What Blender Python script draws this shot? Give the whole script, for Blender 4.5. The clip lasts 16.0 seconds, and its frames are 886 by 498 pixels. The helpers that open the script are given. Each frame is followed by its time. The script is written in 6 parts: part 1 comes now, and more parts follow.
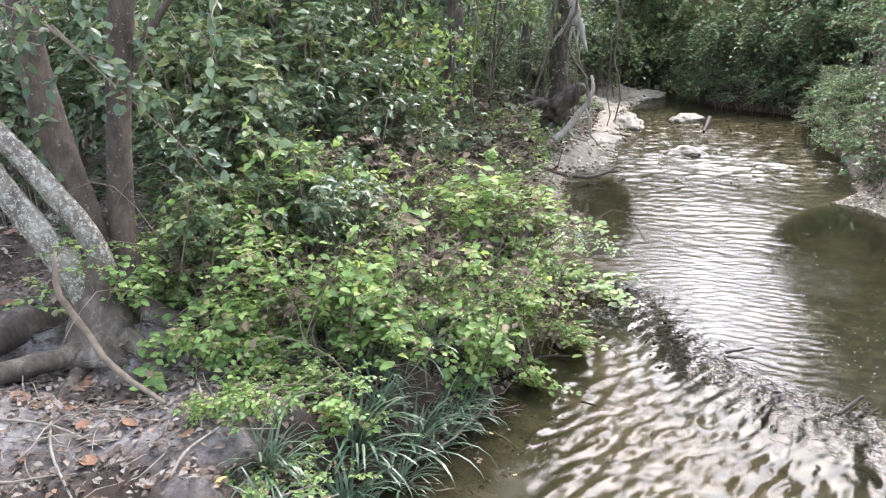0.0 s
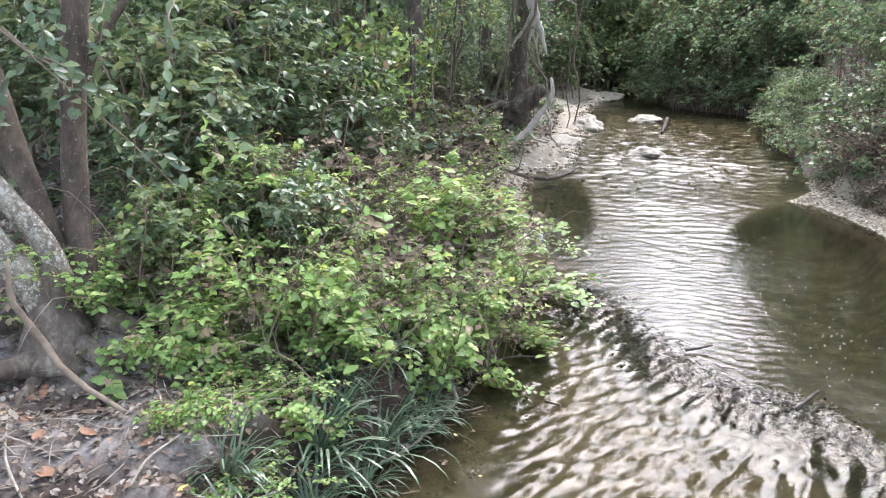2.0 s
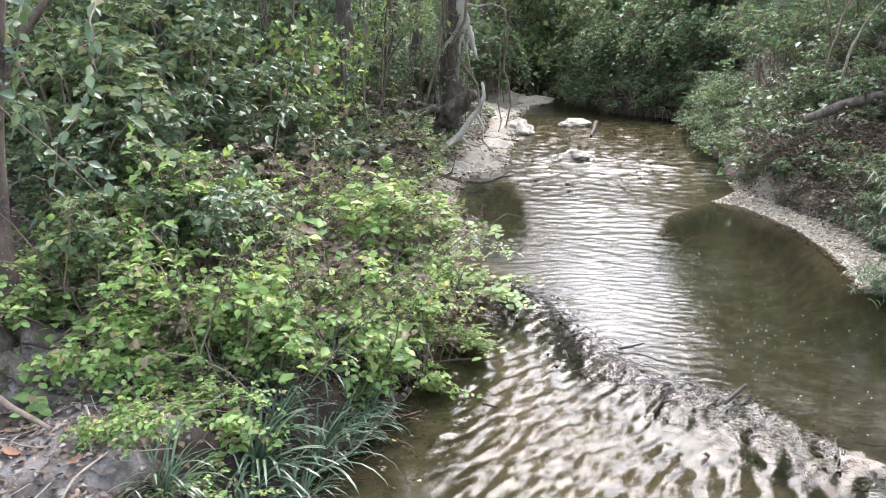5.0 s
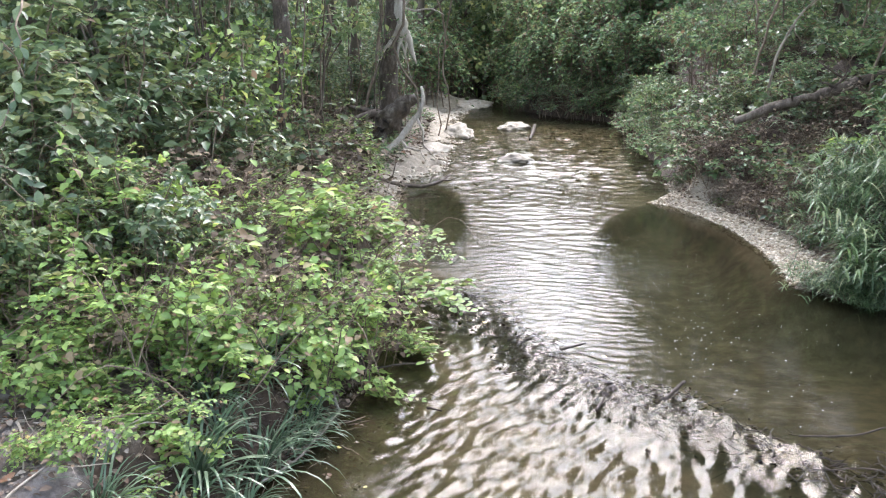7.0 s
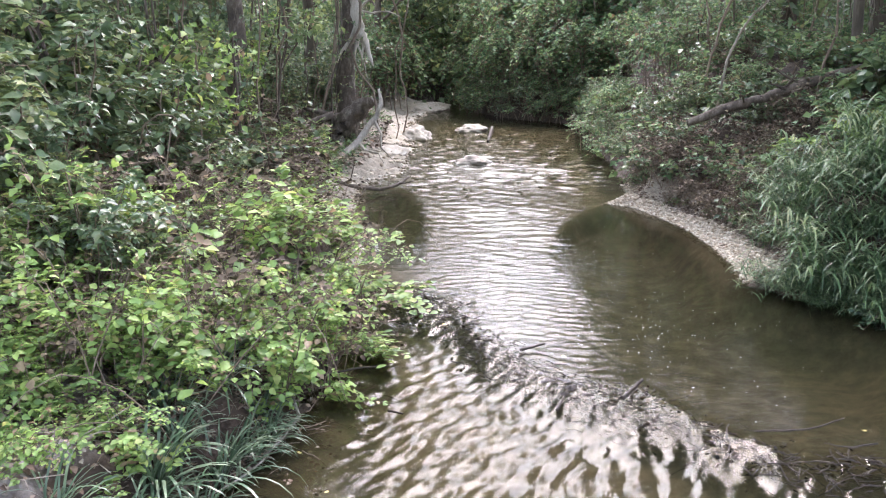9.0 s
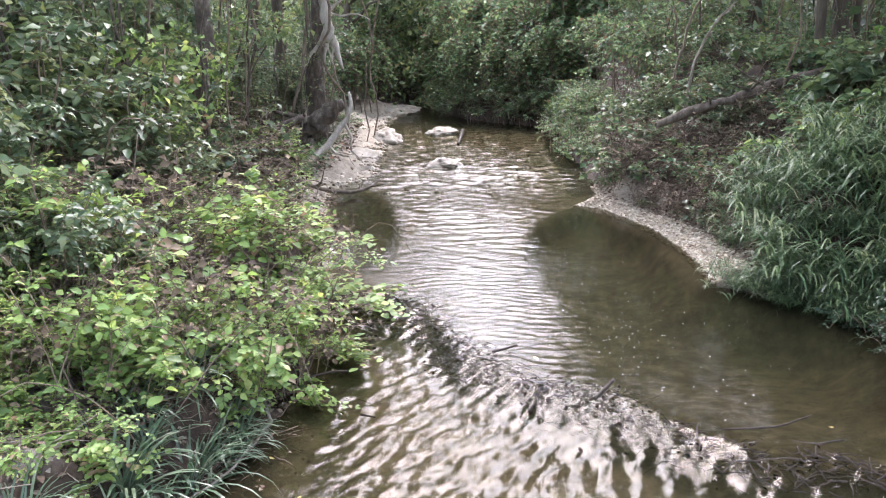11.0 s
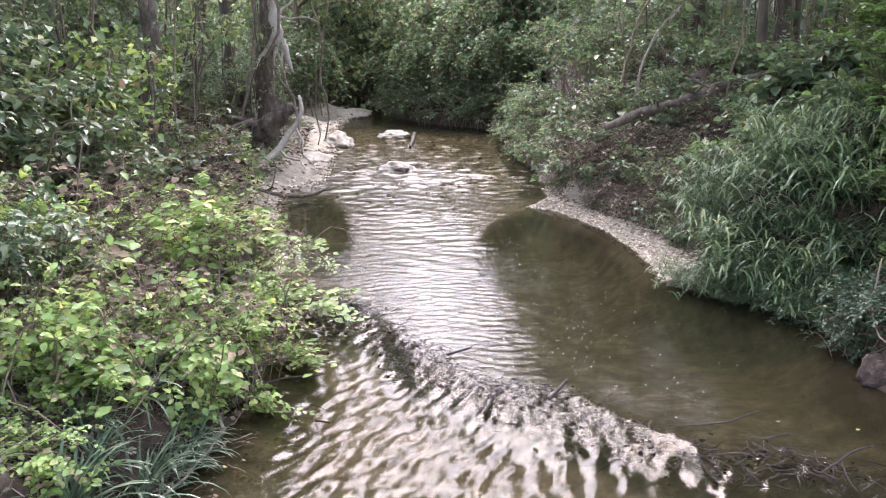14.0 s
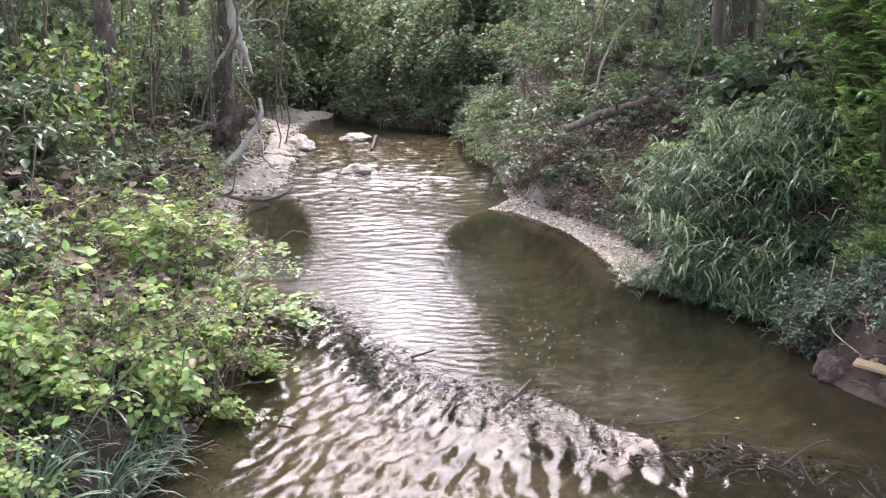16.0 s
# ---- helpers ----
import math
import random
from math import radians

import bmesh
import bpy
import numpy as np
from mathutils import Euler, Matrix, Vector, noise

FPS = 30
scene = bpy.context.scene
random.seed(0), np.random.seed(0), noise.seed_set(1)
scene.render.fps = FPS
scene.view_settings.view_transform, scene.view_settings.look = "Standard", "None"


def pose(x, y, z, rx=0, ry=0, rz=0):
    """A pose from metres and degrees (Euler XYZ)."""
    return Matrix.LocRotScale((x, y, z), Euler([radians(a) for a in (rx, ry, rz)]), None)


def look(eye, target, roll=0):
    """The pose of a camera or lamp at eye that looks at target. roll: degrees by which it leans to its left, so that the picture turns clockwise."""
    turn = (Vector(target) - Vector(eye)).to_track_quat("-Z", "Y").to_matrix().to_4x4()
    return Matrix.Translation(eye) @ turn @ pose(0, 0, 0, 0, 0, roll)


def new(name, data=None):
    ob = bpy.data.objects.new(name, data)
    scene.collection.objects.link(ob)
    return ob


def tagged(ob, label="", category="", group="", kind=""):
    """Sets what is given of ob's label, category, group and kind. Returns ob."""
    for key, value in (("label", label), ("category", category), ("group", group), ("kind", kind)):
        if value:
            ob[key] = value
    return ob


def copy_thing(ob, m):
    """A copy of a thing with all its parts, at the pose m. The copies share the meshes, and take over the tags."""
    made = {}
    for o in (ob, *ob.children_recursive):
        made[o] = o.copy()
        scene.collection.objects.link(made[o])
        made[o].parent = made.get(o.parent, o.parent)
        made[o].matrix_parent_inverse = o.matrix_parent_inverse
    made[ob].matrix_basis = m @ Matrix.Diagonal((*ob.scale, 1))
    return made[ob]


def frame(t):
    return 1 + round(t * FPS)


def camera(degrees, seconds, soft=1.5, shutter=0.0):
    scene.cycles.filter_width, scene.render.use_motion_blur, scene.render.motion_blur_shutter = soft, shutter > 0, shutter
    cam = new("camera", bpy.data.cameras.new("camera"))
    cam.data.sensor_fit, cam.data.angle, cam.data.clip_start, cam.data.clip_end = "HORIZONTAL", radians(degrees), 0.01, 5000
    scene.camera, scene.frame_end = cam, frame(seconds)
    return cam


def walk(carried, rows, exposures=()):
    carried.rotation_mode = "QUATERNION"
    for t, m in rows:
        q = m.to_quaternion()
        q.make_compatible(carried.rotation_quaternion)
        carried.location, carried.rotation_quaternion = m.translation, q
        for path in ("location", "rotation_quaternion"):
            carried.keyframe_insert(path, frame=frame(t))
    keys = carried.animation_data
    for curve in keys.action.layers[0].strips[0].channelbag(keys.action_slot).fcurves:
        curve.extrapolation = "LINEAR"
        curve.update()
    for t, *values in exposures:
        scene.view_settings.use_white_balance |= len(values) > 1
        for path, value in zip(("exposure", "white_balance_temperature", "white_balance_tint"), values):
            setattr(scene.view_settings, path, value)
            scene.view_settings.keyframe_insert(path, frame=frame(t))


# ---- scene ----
# camera: stands still 2.5 m above the lower water and pans to the right
cam = camera(56.07, 16.0, soft=1.15)
PATH = [
    (0.0, pose(0, 0, 2.5, 75.75, 0, 10.03)),
    (0.5, pose(0, 0, 2.5, 75.79, 0, 9.56)),
    (1.0, pose(0, 0, 2.5, 75.84, 0, 8.86)),
    (1.5, pose(0, 0, 2.5, 75.88, 0, 8.21)),
    (2.0, pose(0, 0, 2.5, 75.91, 0, 7.37)),
    (2.5, pose(0, 0, 2.5, 75.96, 0, 6.41)),
    (3.0, pose(0, 0, 2.5, 75.99, 0, 5.57)),
    (3.5, pose(0, 0, 2.5, 76.05, 0, 4.96)),
    (4.0, pose(0, 0, 2.5, 76.11, 0, 4.25)),
    (6.5, pose(0, 0, 2.5, 76.43, 0, -0.14)),
    (7.0, pose(0, 0, 2.5, 76.51, 0, -1.36)),
    (7.5, pose(0, 0, 2.5, 76.56, 0, -2.37)),
    (8.0, pose(0, 0, 2.5, 76.59, 0, -3.16)),
    (8.5, pose(0, 0, 2.5, 76.62, 0, -3.85)),
    (9.0, pose(0, 0, 2.5, 76.67, 0, -4.24)),
    (11.5, pose(0, 0, 2.5, 76.88, 0, -6.76)),
    (12.0, pose(0, 0, 2.5, 76.90, 0, -7.26)),
    (12.5, pose(0, 0, 2.5, 76.95, 0, -7.90)),
    (13.0, pose(0, 0, 2.5, 76.98, 0, -8.40)),
    (13.5, pose(0, 0, 2.5, 77.01, 0, -9.04)),
    (14.0, pose(0, 0, 2.5, 77.07, 0, -9.56)),
    (14.5, pose(0, 0, 2.5, 77.11, 0, -9.95)),
    (15.0, pose(0, 0, 2.5, 77.15, 0, -10.53)),
    (15.5, pose(0, 0, 2.5, 77.18, 0, -11.47)),
    (16.0, pose(0, 0, 2.5, 77.24, 0, -12.19)),
]
walk(cam, PATH, exposures=((0.0, 3.26, 6250, 15), (6.5, 3.26, 6250, 14), (7.5, 3.26, 6250, 15), (9.0, 3.26, 6250, 19), (12.0, 3.26, 6330, 22), (13.0, 3.26, 6350, 24), (16.0, 3.26, 6350, 24)))

# ---- light: bright overcast sky, weak wide sun ----
SUN_EL, SUN_AZ = 52.0, 9.0
world = bpy.data.worlds.new("overcast_sky")
scene.world = world
world.use_nodes = True
wn, wl = world.node_tree.nodes, world.node_tree.links
sky = wn.new("ShaderNodeTexSky")
sky.sky_type, sky.sun_disc = "NISHITA", False
sky.sun_elevation, sky.sun_rotation = radians(SUN_EL), radians(SUN_AZ)
sky.air_density, sky.dust_density, sky.ozone_density = 1.0, 2.5, 1.0
grey = wn.new("ShaderNodeHueSaturation")
grey.inputs["Saturation"].default_value = 0.62
wl.new(sky.outputs["Color"], grey.inputs["Color"])
wl.new(grey.outputs["Color"], wn["Background"].inputs["Color"])
wn["Background"].inputs["Strength"].default_value = 0.13

sun_data = bpy.data.lights.new("sun", "SUN")
sun_data.energy, sun_data.angle, sun_data.color = 0.5, radians(64), (1.0, 0.97, 0.92)
sun = new("sun", sun_data)
sun.matrix_basis = look((30 * math.sin(radians(SUN_AZ)), 30 * math.cos(radians(SUN_AZ)), 30 * math.tan(radians(SUN_EL))), (0, 0, 0))


# ---- materials ----
def material(name):
    m = bpy.data.materials.new(name)
    m.use_nodes = True
    return m, m.node_tree.nodes, m.node_tree.links, m.node_tree.nodes["Principled BSDF"]


def ramp(n, stops):
    r = n.new("ShaderNodeValToRGB")
    while len(r.color_ramp.elements) < len(stops):
        r.color_ramp.elements.new(0.5)
    for e, (p, c) in zip(r.color_ramp.elements, stops):
        e.position, e.color = p, (*c, 1)
    return r


def noise_node(n, l, scale, detail=4, rough=0.6, stretch=None, out="Object"):
    tc = n.new("ShaderNodeTexCoord")
    t = n.new("ShaderNodeTexNoise")
    t.inputs["Scale"].default_value, t.inputs["Detail"].default_value, t.inputs["Roughness"].default_value = scale, detail, rough
    if stretch:
        mp = n.new("ShaderNodeMapping")
        mp.inputs["Scale"].default_value = stretch
        l.new(tc.outputs[out], mp.inputs["Vector"])
        l.new(mp.outputs["Vector"], t.inputs["Vector"])
    else:
        l.new(tc.outputs[out], t.inputs["Vector"])
    return t


def bump(n, l, height, strength, distance, target):
    b = n.new("ShaderNodeBump")
    b.inputs["Strength"].default_value, b.inputs["Distance"].default_value = strength, distance
    l.new(height, b.inputs["Height"])
    l.new(b.outputs["Normal"], target)
    return b


def leaf_material(name, stops, rough=0.42, through_light=0.3, coat=0.5, pure=0.76):
    """Leaves: each one its own tone, fine blotches, some light coming through."""
    m, n, l, p = material(name)
    geo = n.new("ShaderNodeNewGeometry")
    r = ramp(n, stops)
    l.new(geo.outputs["Random Per Island"], r.inputs["Fac"])
    t = noise_node(n, l, 14, 3)
    mix = n.new("ShaderNodeMix")
    mix.data_type, mix.blend_type = "RGBA", "MULTIPLY"
    mix.inputs["Factor"].default_value = 0.6
    g = ramp(n, ((0.3, (0.55, 0.55, 0.55)), (0.7, (1.25, 1.25, 1.2))))
    l.new(t.outputs["Fac"], g.inputs["Fac"])
    l.new(r.outputs["Color"], mix.inputs[6])
    l.new(g.outputs["Color"], mix.inputs[7])
    dull = n.new("ShaderNodeHueSaturation")
    dull.inputs["Saturation"].default_value = pure
    dull.inputs["Value"].default_value = 1.04
    l.new(mix.outputs[2], dull.inputs["Color"])
    l.new(dull.outputs["Color"], p.inputs["Base Color"])
    p.inputs["Roughness"].default_value = rough
    p.inputs["Specular IOR Level"].default_value = coat
    tr = n.new("ShaderNodeBsdfTranslucent")
    hs = n.new("ShaderNodeHueSaturation")
    hs.inputs["Hue"].default_value, hs.inputs["Saturation"].default_value, hs.inputs["Value"].default_value = 0.48, 1.1, 1.5
    l.new(dull.outputs["Color"], hs.inputs["Color"])
    l.new(hs.outputs["Color"], tr.inputs["Color"])
    ms = n.new("ShaderNodeMixShader")
    ms.inputs["Fac"].default_value = through_light
    l.new(p.outputs[0], ms.inputs[1])
    l.new(tr.outputs[0], ms.inputs[2])
    l.new(ms.outputs[0], n["Material Output"].inputs["Surface"])
    return m


def grain_material(name, stops, scale=6, stretch=(1, 1, 1), rough=0.85, fine=60, depth=0.01, strength=0.6):
    """Bark, wood, stone: coarse patches, fine grain, relief from both."""
    m, n, l, p = material(name)
    a, b = noise_node(n, l, scale, 6, 0.65, stretch), noise_node(n, l, fine, 4, 0.7, stretch)
    r = ramp(n, stops)
    add = n.new("ShaderNodeMath")
    add.operation = "MULTIPLY_ADD"
    add.inputs[1].default_value = 0.35
    l.new(b.outputs["Fac"], add.inputs[0])
    sub = n.new("ShaderNodeMath")
    sub.operation = "SUBTRACT"
    sub.inputs[1].default_value = 0.17
    l.new(a.outputs["Fac"], sub.inputs[0])
    l.new(sub.outputs[0], add.inputs[2])
    l.new(add.outputs[0], r.inputs["Fac"])
    l.new(r.outputs["Color"], p.inputs["Base Color"])
    p.inputs["Roughness"].default_value = rough
    bump(n, l, add.outputs[0], strength, depth, p.inputs["Normal"])
    return m


def island_material(name, stops, rough=0.8, fine=40, spec=0.4):
    """Many small loose pieces: a tone for each, with fine mottling."""
    m, n, l, p = material(name)
    geo = n.new("ShaderNodeNewGeometry")
    r = ramp(n, stops)
    l.new(geo.outputs["Random Per Island"], r.inputs["Fac"])
    t = noise_node(n, l, fine, 4, 0.7)
    g = ramp(n, ((0.3, (0.6, 0.6, 0.6)), (0.7, (1.2, 1.2, 1.2))))
    l.new(t.outputs["Fac"], g.inputs["Fac"])
    mix = n.new("ShaderNodeMix")
    mix.data_type, mix.blend_type = "RGBA", "MULTIPLY"
    mix.inputs["Factor"].default_value = 0.8
    l.new(r.outputs["Color"], mix.inputs[6])
    l.new(g.outputs["Color"], mix.inputs[7])
    l.new(mix.outputs[2], p.inputs["Base Color"])
    p.inputs["Roughness"].default_value = rough
    p.inputs["Specular IOR Level"].default_value = spec
    bump(n, l, t.outputs["Fac"], 0.5, 0.004, p.inputs["Normal"])
    return m


LEAF_DARK = leaf_material("leaf_dark_glossy", ((0.0, (0.045, 0.085, 0.038)), (0.5, (0.085, 0.145, 0.06)), (0.85, (0.145, 0.21, 0.08)), (1.0, (0.17, 0.2, 0.08))), 0.34, 0.32, 0.6, 0.88)
LEAF_LIGHT = leaf_material("leaf_light_green", ((0.0, (0.08, 0.15, 0.036)), (0.4, (0.185, 0.325, 0.07)), (0.82, (0.29, 0.43, 0.095)), (0.89, (0.38, 0.43, 0.13)), (0.92, (0.23, 0.155, 0.085)), (1.0, (0.36, 0.27, 0.16))), 0.45, 0.42, 0.35, 0.87)
LEAF_MID = leaf_material("leaf_mid_green", ((0.0, (0.05, 0.095, 0.035)), (0.5, (0.112, 0.175, 0.056)), (0.88, (0.2, 0.258, 0.078)), (0.97, (0.3, 0.3, 0.09)), (1.0, (0.22, 0.14, 0.08))), 0.48, 0.3, 0.32, 0.84)
LEAF_BLUE = leaf_material("leaf_bluish_green", ((0.0, (0.045, 0.1, 0.045)), (0.5, (0.125, 0.215, 0.09)), (0.88, (0.23, 0.32, 0.125)), (0.93, (0.16, 0.11, 0.06)), (1.0, (0.22, 0.17, 0.09))), 0.55, 0.3, 0.25, 0.9)
LEAF_FERN = leaf_material("leaf_bright_fern", ((0.0, (0.06, 0.14, 0.03)), (0.6, (0.12, 0.25, 0.05)), (1.0, (0.2, 0.34, 0.08))), 0.45, 0.35, 0.35, 0.92)
# darker leaf colour, standing in for the shade on the right bank
LEAF_SHADE_TINT = leaf_material("leaf_shade_tinted", ((0.0, (0.02, 0.045, 0.025)), (0.6, (0.04, 0.085, 0.045)), (1.0, (0.075, 0.13, 0.06))), 0.45, 0.2, 0.35, 0.9)
BLADE = leaf_material("grass_blade", ((0.0, (0.024, 0.062, 0.022)), (0.5, (0.07, 0.145, 0.052)), (0.85, (0.15, 0.24, 0.09)), (1.0, (0.32, 0.34, 0.18))), 0.38, 0.3, 0.5, 0.85)
STRAP = leaf_material("strap_leaf", ((0.0, (0.04, 0.09, 0.042)), (0.7, (0.085, 0.165, 0.075)), (1.0, (0.18, 0.24, 0.13))), 0.32, 0.2, 0.6)
def lichen_bark(name, base, spot, amount):
    """Grey-brown bark with pale lichen patches and specks."""
    m = grain_material(name, base, 7, (1, 1, 0.45), 0.9, 50, 0.015, 0.8)
    n, l = m.node_tree.nodes, m.node_tree.links
    p = n["Principled BSDF"]
    under = p.inputs["Base Color"].links[0].from_socket
    patch, speck = noise_node(n, l, 24, 5, 0.7), noise_node(n, l, 60, 2, 0.5)
    cut = []
    for t, lo, hi in ((patch, 0.52 - amount, 0.68 - amount), (speck, 0.64 - amount, 0.67 - amount)):
        c = n.new("ShaderNodeMapRange")
        c.inputs["From Min"].default_value, c.inputs["From Max"].default_value = lo, hi
        l.new(t.outputs["Fac"], c.inputs["Value"])
        cut.append(c)
    top = n.new("ShaderNodeMath")
    top.operation = "MAXIMUM"
    l.new(cut[0].outputs[0], top.inputs[0])
    l.new(cut[1].outputs[0], top.inputs[1])
    mix = n.new("ShaderNodeMix")
    mix.data_type = "RGBA"
    l.new(top.outputs[0], mix.inputs["Factor"])
    l.new(under, mix.inputs[6])
    mix.inputs[7].default_value = (*spot, 1)
    l.new(mix.outputs[2], p.inputs["Base Color"])
    return m


BARK_WHITE = lichen_bark("bark_white_lichen", ((0.3, (0.06, 0.048, 0.035)), (0.5, (0.15, 0.125, 0.095)), (0.7, (0.27, 0.24, 0.19))), (0.4, 0.385, 0.32), 0.03)
BARK_SPECKED = lichen_bark("bark_brown_specked", ((0.3, (0.035, 0.025, 0.018)), (0.52, (0.085, 0.062, 0.044)), (0.75, (0.16, 0.125, 0.09))), (0.3, 0.28, 0.23), -0.07)
BARK_BROWN = grain_material("bark_brown_foot", ((0.3, (0.035, 0.026, 0.02)), (0.52, (0.09, 0.07, 0.052)), (0.64, (0.16, 0.135, 0.105)), (0.78, (0.3, 0.28, 0.23))), 8, (1, 1, 0.5), 0.92, 50, 0.02, 0.9)
BARK_DARK = grain_material("bark_dark", ((0.25, (0.04, 0.03, 0.022)), (0.55, (0.1, 0.08, 0.06)), (0.8, (0.2, 0.17, 0.13))), 6, (1, 1, 0.25), 0.9, 45, 0.012, 0.8)
TWIG = grain_material("twig_bark", ((0.3, (0.09, 0.065, 0.045)), (0.7, (0.22, 0.17, 0.12))), 8, (1, 1, 1), 0.85, 50, 0.003)
DEADWOOD = grain_material("weathered_deadwood", ((0.25, (0.1, 0.08, 0.062)), (0.5, (0.24, 0.205, 0.16)), (0.75, (0.46, 0.41, 0.34))), 5, (1, 1, 0.4), 0.85, 50, 0.01)
GREYLOG = grain_material("grey_mossy_log", ((0.28, (0.05, 0.045, 0.03)), (0.5, (0.15, 0.135, 0.11)), (0.62, (0.28, 0.26, 0.225)), (0.78, (0.4, 0.375, 0.33))), 7, (1, 1, 1), 0.9, 40, 0.02, 0.9)
BLEACHED = grain_material("bleached_driftwood", ((0.25, (0.13, 0.11, 0.085)), (0.5, (0.36, 0.32, 0.26)), (0.75, (0.62, 0.57, 0.48))), 5, (1, 1, 0.4), 0.85, 50, 0.01)
WETWOOD = grain_material("wet_dark_wood", ((0.3, (0.016, 0.012, 0.01)), (0.7, (0.055, 0.038, 0.026))), 10, (1, 1, 1), 0.75, 60, 0.006)
MATTED = grain_material("matted_soaked_debris", ((0.3, (0.012, 0.009, 0.008)), (0.5, (0.045, 0.033, 0.028)), (0.7, (0.1, 0.075, 0.06))), 22, (1, 1, 1), 0.4, 80, 0.03, 1.0)
ROCK = grain_material("pale_limestone", ((0.25, (0.17, 0.145, 0.11)), (0.5, (0.33, 0.295, 0.24)), (0.75, (0.5, 0.465, 0.4))), 4, (1, 1, 1), 0.8, 35, 0.02)
ROCK_DARK = grain_material("damp_bank_stone", ((0.28, (0.02, 0.013, 0.01)), (0.5, (0.05, 0.032, 0.024)), (0.62, (0.1, 0.068, 0.052)), (0.8, (0.18, 0.14, 0.115))), 9, (1, 1, 1), 0.9, 40, 0.04, 1.0)
PLANK = grain_material("weathered_plank", ((0.25, (0.16, 0.115, 0.06)), (0.75, (0.36, 0.28, 0.16))), 5, (1, 8, 1), 0.75, 30, 0.004)
LITTER = island_material("dry_leaf_litter", ((0.0, (0.06, 0.042, 0.03)), (0.35, (0.14, 0.095, 0.065)), (0.6, (0.18, 0.14, 0.105)), (0.85, (0.25, 0.215, 0.175)), (0.96, (0.3, 0.27, 0.23)), (1.0, (0.26, 0.13, 0.06))))
DRY = island_material("withered_leaf", ((0.0, (0.045, 0.032, 0.02)), (0.6, (0.105, 0.075, 0.045)), (1.0, (0.21, 0.16, 0.095))))
RUSSET = island_material("russet_fallen_leaf", ((0.0, (0.11, 0.06, 0.04)), (0.6, (0.22, 0.115, 0.065)), (0.9, (0.31, 0.19, 0.11)), (1.0, (0.34, 0.25, 0.13))), 0.6)
YELLOW = island_material("yellow_leaf", ((0.0, (0.36, 0.26, 0.06)), (1.0, (0.45, 0.38, 0.12))), 0.5)
PEBBLE = island_material("river_gravel", ((0.0, (0.24, 0.185, 0.125)), (0.5, (0.45, 0.385, 0.29)), (0.9, (0.58, 0.52, 0.41)), (1.0, (0.7, 0.65, 0.55))), 0.75)
DEBRIS = island_material("soaked_debris", ((0.0, (0.012, 0.009, 0.008)), (0.6, (0.05, 0.035, 0.025)), (0.97, (0.09, 0.065, 0.045)), (1.0, (0.16, 0.11, 0.05))), 0.25, 40, 0.6)


